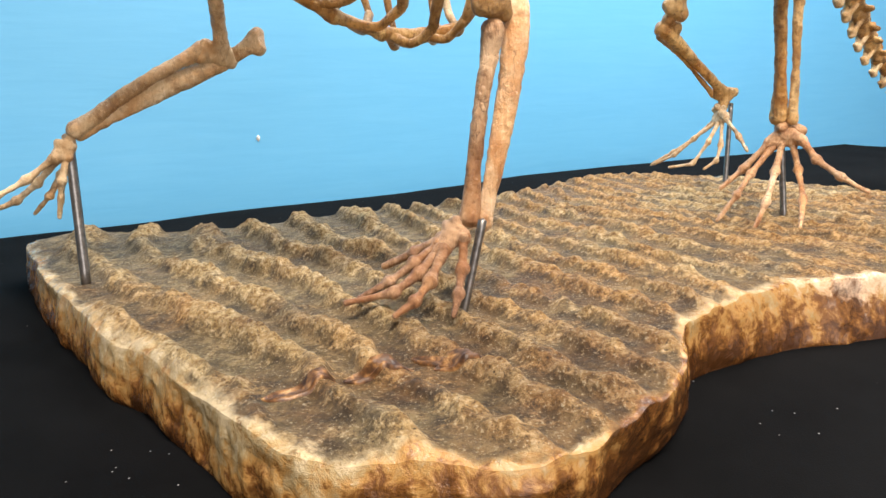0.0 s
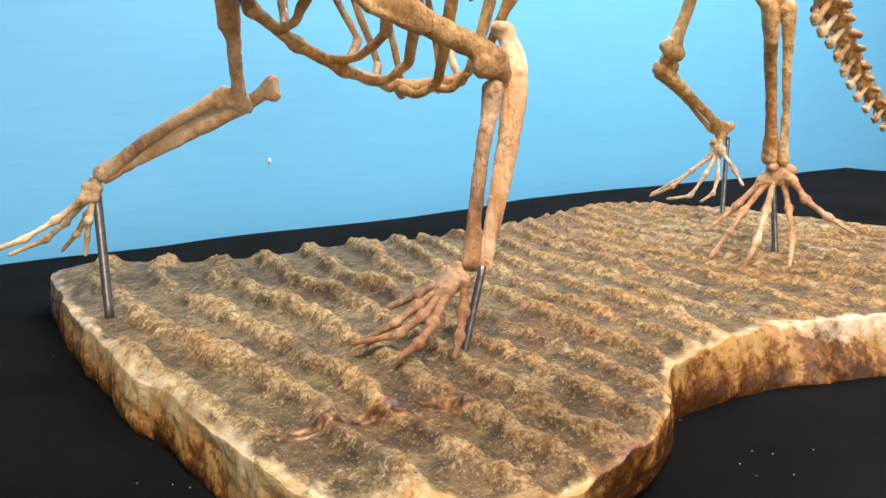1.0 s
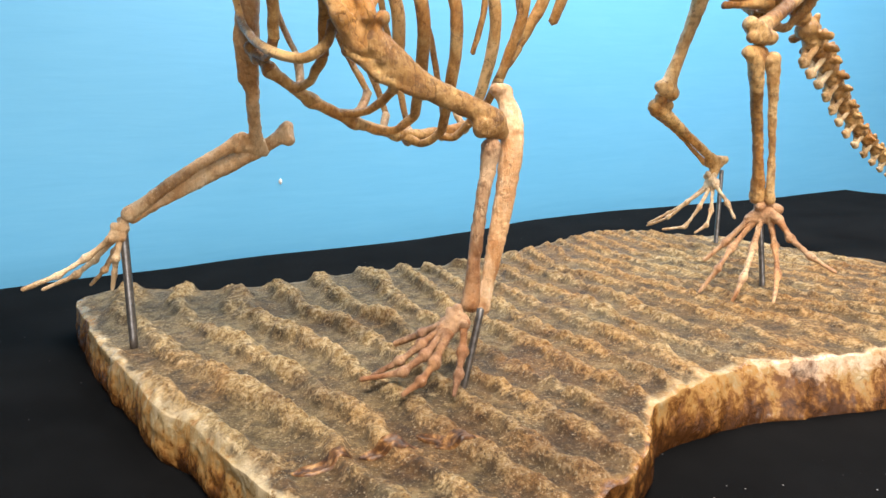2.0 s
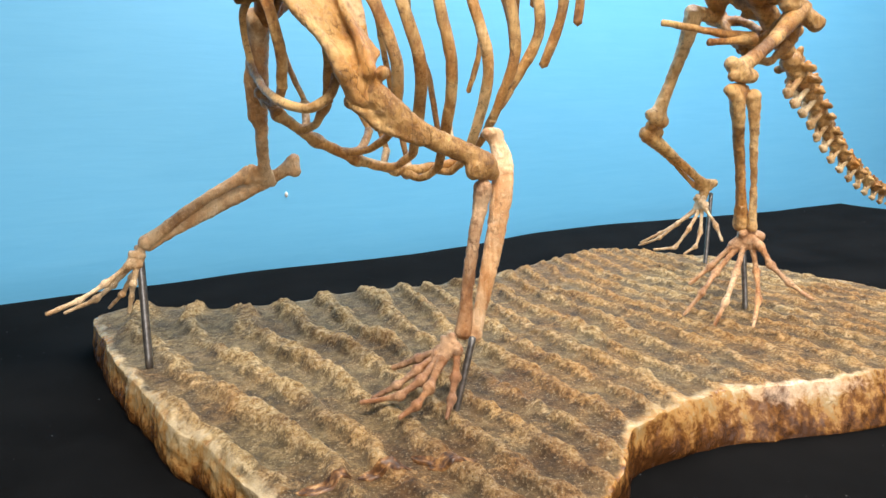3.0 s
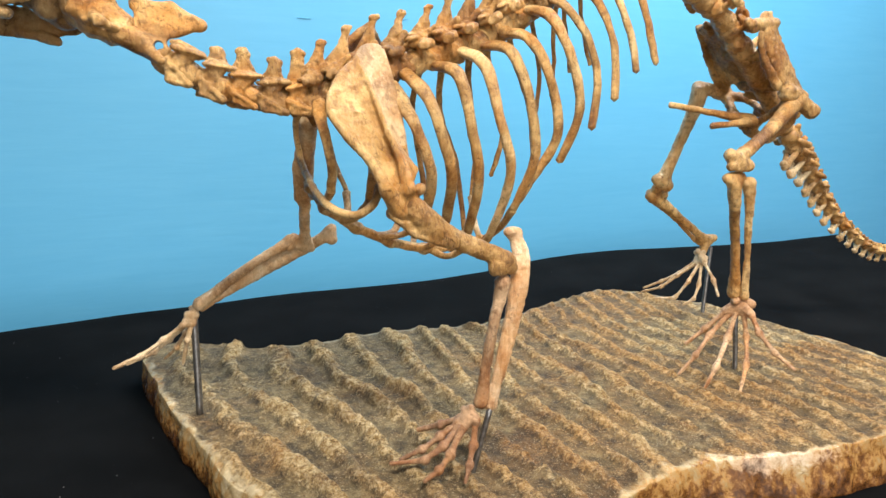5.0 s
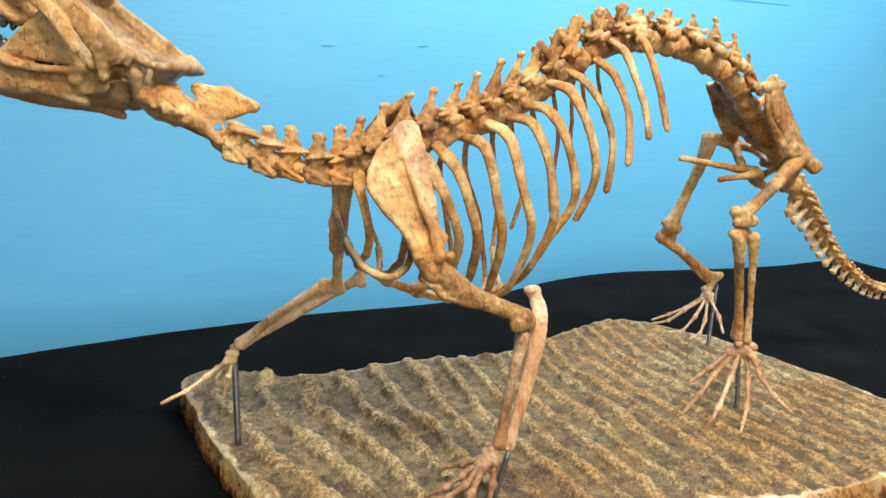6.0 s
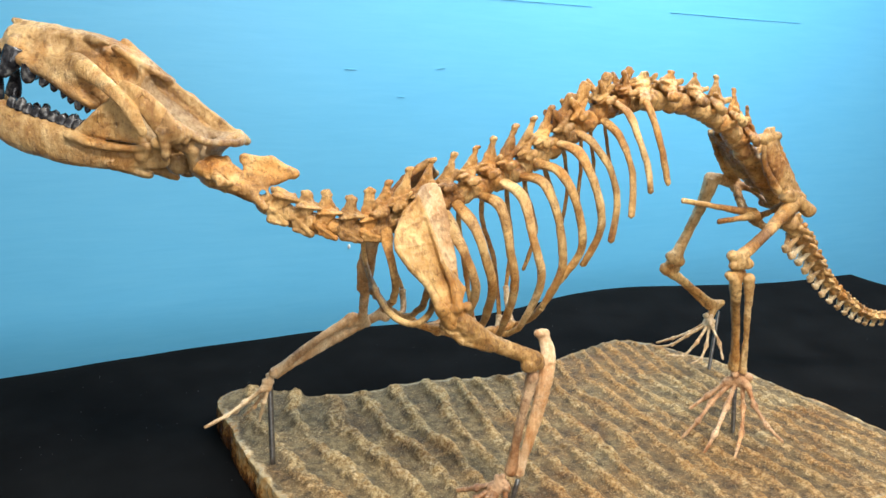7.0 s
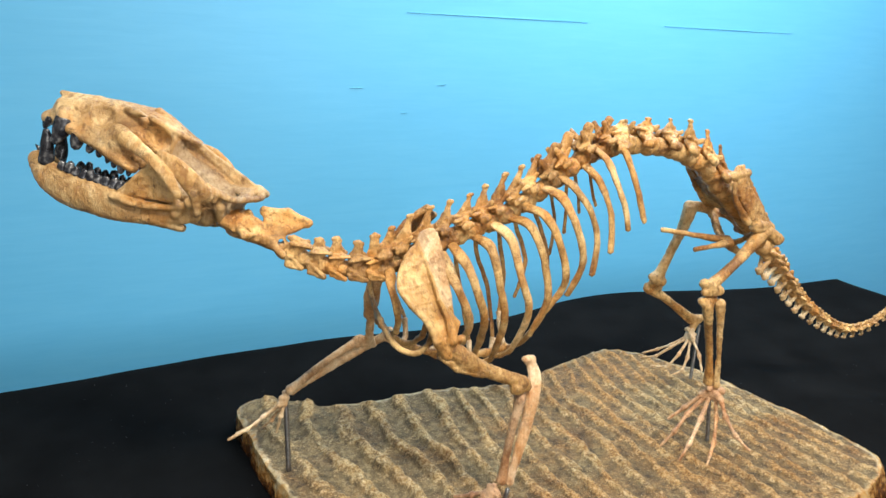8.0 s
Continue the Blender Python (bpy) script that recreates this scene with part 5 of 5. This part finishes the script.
# far fore limb
_c = Clay().chain([np.array(p) for p in ((-0.160, 0.598, 1.148), (-0.163, 0.606, 1.132), (-0.172, 0.626, 1.085), (-0.182, 0.652, 1.040), (-0.190, 0.676, 1.003), (-0.193, 0.686, 0.987))], [0.0115, 0.0105, 0.0085, 0.0068, 0.0070, 0.0088], 0.005)
_c.blade((-0.166, 0.604, 1.140), (-0.183, 0.620, 1.092), (-0.185, 0.635, 1.055), 0.0034, 0.004)
_c.blade((-0.166, 0.604, 1.140), (-0.185, 0.635, 1.055), (-0.182, 0.652, 1.040), 0.0034, 0.004)
_c.rod((-0.206, 0.681, 0.990), (-0.188, 0.690, 0.984), 0.0082, 0.0085, 0.006).rod((-0.204, 0.676, 0.998), (-0.210, 0.674, 0.986), 0.0060, 0.0056, 0.003)
bone(_c, "humerus", BONE_GREY, rough=0.0013, seed=44)
_c = Clay().chain([np.array(p) for p in ((-0.163, 0.690, 1.000), (-0.182, 0.690, 0.989), (-0.206, 0.684, 0.978), (-0.240, 0.663, 0.959), (-0.280, 0.637, 0.937), (-0.305, 0.620, 0.922))], [0.0085, 0.0072, 0.0096, 0.0080, 0.0056, 0.0056], 0.005, (unit((0.5, 0.85, 0.1)), 0.6))
_c.rod((-0.160, 0.692, 1.007), (-0.159, 0.690, 0.994), 0.0066, 0.0066, 0.005)
_c.blade((-0.222, 0.674, 0.976), (-0.262, 0.646, 0.956), (-0.304, 0.620, 0.924), 0.0030, 0.003)
bone(_c, "ulna", BONE_GREY, rough=0.0013, seed=45)
long_bone("radius", (-0.209, 0.676, 0.994), (-0.306, 0.618, 0.927), (0.0080, 0.0082), (0.0058, 0.0062), BONE_GREY, (0, 0, 0.003), seed=46)


def foot(name, middle, r, rays, mat, seed, label, thick=0.0042, planted=False):
    """A cluster of wrist or ankle bones with its toes."""
    c = Clay()
    rng = random.Random(seed)
    m = np.asarray(middle, float)
    for ray in rays:
        c.rod(mid(m, ray[0], 0.35), mid(m, ray[0], 0.95), r * 0.62, r * 0.5, 0.003)
    for _ in range(5):
        c.ball(m + np.array([rng.uniform(-1, 1) for _ in range(3)]) * r * 0.80, r * 0.44, 0.0020)
    f = bone(c, name, mat, label=label, step=0.0011, rough=0.0016, seed=seed)
    for n, ray in enumerate(rays):
        pts = [np.array(p, float) for p in ray]
        if planted:
            for p in pts[1:]:
                p[2] = max(p[2], float(top_at(p[:1], p[1:2])[0]) + thick * 0.6)
        k = Clay()
        for i, (a, b) in enumerate(zip(pts, pts[1:])):
            w = thick * (1.0 - 0.13 * i)
            last = i == len(pts) - 2
            k.chain([mid(a, b, 0.03), mid(a, b, 0.2), mid(a, b, 0.75), mid(a, b, 0.96)], [w * 1.16, w * 0.80, w * 0.70, w * (0.62 if last else 1.10)], 0.002)
        bone(k, "toe", mat, f, step=0.0010, rough=0.0010, seed=seed + 7 * n)
    return f


foot("front_foot", (0.024, 0.512, 0.852), 0.0100,
     [[(0.013, 0.514, 0.846), (-0.008, 0.522, 0.834), (-0.034, 0.532, 0.820)],
      [(0.011, 0.510, 0.843), (-0.008, 0.503, 0.830), (-0.026, 0.495, 0.819), (-0.048, 0.492, 0.808)],
      [(0.012, 0.506, 0.841), (-0.004, 0.491, 0.826), (-0.022, 0.482, 0.815), (-0.058, 0.486, 0.807)],
      [(0.015, 0.504, 0.841), (0.004, 0.480, 0.823), (-0.006, 0.468, 0.813), (-0.020, 0.459, 0.806)],
      [(0.029, 0.506, 0.848), (0.027, 0.492, 0.828), (0.024, 0.478, 0.814), (0.020, 0.464, 0.803)]], BONE_RUST, 11, "reddish-brown fossil paw with five spread toes", 0.0050, True)
foot("front_foot", (-0.313, 0.616, 0.918), 0.0092,
     [[(-0.322, 0.606, 0.905), (-0.345, 0.598, 0.887), (-0.365, 0.580, 0.874), (-0.388, 0.560, 0.866)],
      [(-0.320, 0.611, 0.905), (-0.345, 0.612, 0.882), (-0.362, 0.605, 0.868), (-0.390, 0.590, 0.857)],
      [(-0.318, 0.618, 0.903), (-0.328, 0.622, 0.888), (-0.340, 0.618, 0.869), (-0.358, 0.620, 0.853)],
      [(-0.315, 0.612, 0.904), (-0.320, 0.608, 0.884), (-0.331, 0.612, 0.850)]], BONE_GREY, 12, "long-fingered fossil paw lifted off the slab", 0.0040)

# pelvis with its forward-pointing pouch bones
_c = Clay()
_plate = unit((0.6, -0.8, 0.1))
# near hip bone: a thick blade with a square head, then the socket
_c.chain([np.array(p) for p in ((0.392, 0.812, 1.266), (0.402, 0.814, 1.240), (0.424, 0.823, 1.210), (0.442, 0.830, 1.182))], [0.0150, 0.0165, 0.0172, 0.0170], 0.003, (_plate, 0.42))
_c.rod((0.378, 0.801, 1.264), (0.406, 0.823, 1.266), 0.0075, 0.0080, 0.003).rod((0.392, 0.813, 1.268), (0.396, 0.816, 1.277), 0.0070, 0.0045, 0.003)
_c.chain([np.array(p) for p in ((0.382, 0.798, 1.252), (0.388, 0.800, 1.226), (0.414, 0.809, 1.188))], [0.0042, 0.0046, 0.0060], 0.002)
_c.chain([np.array(p) for p in ((0.410, 0.828, 1.258), (0.431, 0.836, 1.226), (0.458, 0.846, 1.182))], [0.0046, 0.0042, 0.0060], 0.002)
_c.rod((0.436, 0.824, 1.178), (0.460, 0.842, 1.172), 0.0125, 0.0120, 0.003)
_c.ball((0.410, 0.800, 1.222), 0.0075, 0.003, cut=True).ball((0.446, 0.818, 1.158), 0.0090, 0.002, cut=True)
# far hip bone: a flat blade that shows its inner side
for _q in (((0.330, 0.880, 1.264), (0.398, 0.958, 1.178), (0.392, 0.905, 1.196)), ((0.330, 0.880, 1.264), (0.392, 0.905, 1.196), (0.362, 0.862, 1.240))):
    _c.blade(*_q, 0.0036, 0.003)
for _q in (((0.328, 0.880, 1.264), (0.343, 0.832, 1.266), (0.376, 0.850, 1.234)), ((0.392, 0.905, 1.196), (0.362, 0.862, 1.240), (0.412, 0.870, 1.200)), ((0.392, 0.905, 1.196), (0.412, 0.870, 1.200), (0.420, 0.900, 1.178))):
    _c.blade(*_q, 0.0046, 0.003)
_c.chain([np.array(p) for p in ((0.328, 0.880, 1.264), (0.357, 0.916, 1.219), (0.398, 0.958, 1.178))], [0.0046, 0.0040, 0.0085], 0.002)
_c.rod((0.398, 0.958, 1.176), (0.388, 0.960, 1.176), 0.0125, 0.0100, 0.004)
# struts that close the ring below
_c.chain([np.array(p) for p in ((0.402, 0.954, 1.172), (0.408, 0.930, 1.148), (0.416, 0.912, 1.128))], [0.0080, 0.0042, 0.0052], 0.003)
_c.chain([np.array(p) for p in ((0.398, 0.950, 1.170), (0.402, 0.922, 1.145), (0.408, 0.898, 1.132))], [0.0070, 0.0036, 0.0046], 0.003)
_c.chain([np.array(p) for p in ((0.442, 0.830, 1.168), (0.430, 0.848, 1.150), (0.418, 0.872, 1.134))], [0.0075, 0.0044, 0.0055], 0.003)
_c.chain([np.array(p) for p in ((0.408, 0.892, 1.132), (0.424, 0.898, 1.120), (0.442, 0.884, 1.110))], [0.0060, 0.0070, 0.0058], 0.004)
_c.chain([np.array(p) for p in ((0.410, 0.878, 1.134), (0.418, 0.872, 1.134), (0.424, 0.896, 1.122))], [0.0050, 0.0056, 0.0060], 0.004)
_c.chain([np.array(p) for p in ((0.454, 0.848, 1.166), (0.466, 0.872, 1.138), (0.446, 0.884, 1.112))], [0.0095, 0.0062, 0.0056], 0.004)
_c.chain([np.array(p) for p in ((0.404, 0.955, 1.170), (0.424, 0.935, 1.168), (0.440, 0.905, 1.150))], [0.0080, 0.0060, 0.0050], 0.003)
_c.rod((0.416, 0.905, 1.175), (0.446, 0.889, 1.169), 0.0062, 0.0080, 0.003)
pelvis = bone(_c, "pelvis", BONE_DARK, label="fossil hip girdle joined to the lower spine", rough=0.0024, seed=51)
for _a, _b in (((0.408, 0.866, 1.140), (0.288, 0.842, 1.160)), ((0.410, 0.860, 1.138), (0.341, 0.821, 1.133))):
    under(tube("pouch_bone", [_a, mid(_a, _b, 0.4), _b], [0.0092, 0.0062, 0.0042, 0.0046], BONE, rings=24, around=10, rough=0.001, seed=52), pelvis)

# near hind limb
_c = Clay().chain([np.array(p) for p in ((0.452, 0.832, 1.168), (0.430, 0.812, 1.150), (0.400, 0.785, 1.127), (0.372, 0.760, 1.110), (0.350, 0.742, 1.098))], [0.0125, 0.0104, 0.0080, 0.0086, 0.0104], 0.005)
_c.rod((0.448, 0.836, 1.174), (0.477, 0.837, 1.154), 0.0112, 0.0105, 0.005).ball((0.446, 0.842, 1.180), 0.011, 0.004)
_c.rod((0.338, 0.733, 1.103), (0.356, 0.746, 1.090), 0.0084, 0.0094, 0.005).rod((0.340, 0.729, 1.090), (0.366, 0.744, 1.089), 0.0068, 0.0078, 0.004)
_c.rod((0.348, 0.722, 1.098), (0.354, 0.726, 1.086), 0.0040, 0.0046, 0.003, None, True)
bone(_c, "femur", BONE, label="thigh bone angled forward from the hip", rough=0.0013, seed=53)
_c = Clay().chain([np.array(p) for p in ((0.349, 0.738, 1.067), (0.353, 0.742, 1.046), (0.363, 0.758, 1.010), (0.373, 0.770, 0.970), (0.380, 0.780, 0.932), (0.384, 0.786, 0.909))], [0.0104, 0.0088, 0.0070, 0.0066, 0.0078, 0.0108], 0.005, (unit((0.8, 0.2, 0)), 0.85))
_c.rod((0.338, 0.731, 1.074), (0.358, 0.748, 1.073), 0.0076, 0.0082, 0.005).rod((0.346, 0.733, 1.066), (0.350, 0.737, 1.048), 0.0065, 0.0045, 0.005)
bone(_c, "tibia", BONE, rough=0.0013, seed=54)
_c = Clay().chain([np.array(p) for p in ((0.370, 0.746, 1.066), (0.375, 0.750, 1.045), (0.383, 0.762, 1.000), (0.389, 0.768, 0.960), (0.393, 0.774, 0.918), (0.395, 0.776, 0.906))], [0.0090, 0.0066, 0.0046, 0.0044, 0.0052, 0.0066], 0.004, (unit((0.3, 0.9, 0)), 0.7))
bone(_c, "fibula", BONE_PALE, rough=0.0013, seed=55)
foot("hind_foot", (0.391, 0.782, 0.892), 0.0125,
     [[(0.402, 0.766, 0.884), (0.405, 0.738, 0.866), (0.413, 0.704, 0.852), (0.431, 0.684, 0.839)],
      [(0.397, 0.775, 0.880), (0.397, 0.757, 0.853), (0.386, 0.720, 0.827), (0.369, 0.688, 0.804)],
      [(0.388, 0.780, 0.880), (0.370, 0.753, 0.852), (0.344, 0.712, 0.827), (0.327, 0.697, 0.802)],
      [(0.382, 0.785, 0.878), (0.352, 0.772, 0.847), (0.326, 0.742, 0.829), (0.304, 0.737, 0.802)],
      [(0.376, 0.786, 0.880), (0.351, 0.788, 0.851), (0.324, 0.782, 0.830)]], BONE_PINK, 13, "spread fossil hind paw with slender toes", 0.0048, True)
bone(Clay().chain([np.array(p) for p in ((0.396, 0.784, 0.896), (0.407, 0.780, 0.893))], [0.0068, 0.0062], 0.004), "heel_bone", BONE_PINK, rough=0.001, seed=56)

# far hind limb
_c = Clay().chain([np.array(p) for p in ((0.356, 0.936, 1.178), (0.350, 0.938, 1.150), (0.336, 0.940, 1.105), (0.322, 0.940, 1.065), (0.313, 0.940, 1.040))], [0.0128, 0.0108, 0.0084, 0.0092, 0.0116], 0.005)
_c.rod((0.354, 0.938, 1.184), (0.386, 0.954, 1.178), 0.009, 0.0100, 0.004)
_c.rod((0.304, 0.936, 1.042), (0.322, 0.943, 1.032), 0.0086, 0.0104, 0.006)
bone(_c, "femur", BONE_TAN, rough=0.0013, seed=57)
_c = Clay().chain([np.array(p) for p in ((0.303, 0.953, 1.014), (0.318, 0.960, 1.003), (0.346, 0.978, 0.983), (0.380, 0.998, 0.956), (0.408, 1.014, 0.934), (0.424, 1.022, 0.925))], [0.0112, 0.0094, 0.0068, 0.0062, 0.0068, 0.0082], 0.005)
_c.rod((0.420, 1.020, 0.922), (0.413, 1.016, 0.907), 0.0078, 0.0070, 0.003).ball((0.308, 0.946, 1.026), 0.0088, 0.002)
_c.rod((0.434, 1.030, 0.928), (0.406, 1.018, 0.926), 0.0072, 0.0076, 0.006).ball((0.320, 0.955, 1.015), 0.0085, 0.006)
bone(_c, "tibia", BONE, rough=0.0013, seed=58)
_c = Clay().chain([np.array(p) for p in ((0.304, 0.966, 1.006), (0.345, 0.988, 0.975), (0.402, 1.022, 0.925))], [0.0052, 0.0030, 0.0042], 0.004)
bone(_c, "fibula", BONE, rough=0.0013, seed=59)
foot("hind_foot", (0.410, 1.014, 0.902), 0.0110,
     [[(0.404, 1.015, 0.890), (0.381, 1.030, 0.863), (0.357, 1.050, 0.841), (0.330, 1.066, 0.822)],
      [(0.406, 1.012, 0.889), (0.372, 1.010, 0.864), (0.348, 1.015, 0.841), (0.320, 1.040, 0.823)],
      [(0.408, 1.008, 0.890), (0.385, 0.985, 0.862), (0.366, 0.988, 0.831), (0.335, 1.000, 0.825)],
      [(0.409, 1.002, 0.891), (0.403, 0.985, 0.856), (0.389, 0.962, 0.838), (0.373, 0.965, 0.826)],
      [(0.411, 0.994, 0.893), (0.420, 0.967, 0.870), (0.418, 0.932, 0.853)]], BONE_GREY, 14, "grey-tan hind paw held clear of the slab", 0.0038)

# flaws on the blue wall
wall_mark("paint_chip", -0.4405, 0.8357, 0.008, 0.015, CHIP)
for _x, _z, _len, _h, _tilt in ((-0.431, 1.338, 0.036, 0.0026, 0.0), (-0.195, 1.346, 0.030, 0.0018, 0.1), (-0.301, 1.265, 0.02, 0.0016, 0.0), (-0.026, 1.5438, 0.60, 0.0026, -0.0135), (0.756, 1.5328, 0.56, 0.0022, -0.0145)):
    wall_mark("scratch", _x, _z, _len, _h, GROOVE, _tilt)


def flake(a, b, wide, rise, seed):
    """A split in the stone with two thin raised lips and a hollow between them."""
    a, b = np.array(a, float), np.array(b, float)
    side = unit(np.cross(UP, b - a))
    n = 30
    u = np.linspace(0, 1, n + 1)
    m = a + (b - a) * u[:, None]
    w = wide * np.sin(np.pi * np.clip(u, 0.01, 0.99)) ** 0.7 * (1 + 0.35 * lumps(m, 0.008, seed)) + 0.0005
    h = rise * np.sin(np.pi * np.clip(u, 0.03, 0.97)) ** 0.5 * (1 + 0.5 * lumps(m, 0.006, seed + 2))
    m = m + side * (0.0025 * lumps(m, 0.016, seed + 4))[:, None]
    profile = ((-1.5, -0.8), (-1.2, 0.35), (-1.0, 1.0), (-0.75, 0.45), (-0.35, 0.12), (0.05, 0.22), (0.45, 0.10), (0.8, 0.75), (1.0, 0.35), (1.4, -0.8), (0.0, -2.0))
    strips = []
    for s, t in profile:
        q = m + side * (w * s)[:, None]
        q[:, 2] = top_at(q[:, 0], q[:, 1]) + h * t
        strips.append(q)
    verts = np.stack(strips, 1).reshape(-1, 3)
    k = len(profile)
    faces = [(k * i + j, k * i + (j + 1) % k, k * i + k + (j + 1) % k, k * i + k + j) for i in range(n) for j in range(k)]
    faces += [tuple(range(k - 1, -1, -1)), tuple(range(k * n, k * n + k))]
    ob = mesh_of("flake", verts, faces, FLAKE)
    return under(ob, stone)


flake((-0.0850, 0.3650, 0.7955), (-0.0480, 0.3840, 0.7975), 0.0058, 0.0026, 1)
flake((-0.0440, 0.3870, 0.7962), (-0.0040, 0.4000, 0.7975), 0.0052, 0.0026, 2)
flake((-0.0060, 0.4200, 0.7960), (0.0180, 0.4040, 0.7970), 0.0042, 0.0026, 3)
flake((0.0080, 0.4010, 0.7962), (0.0450, 0.4130, 0.7975), 0.0060, 0.0030, 4)
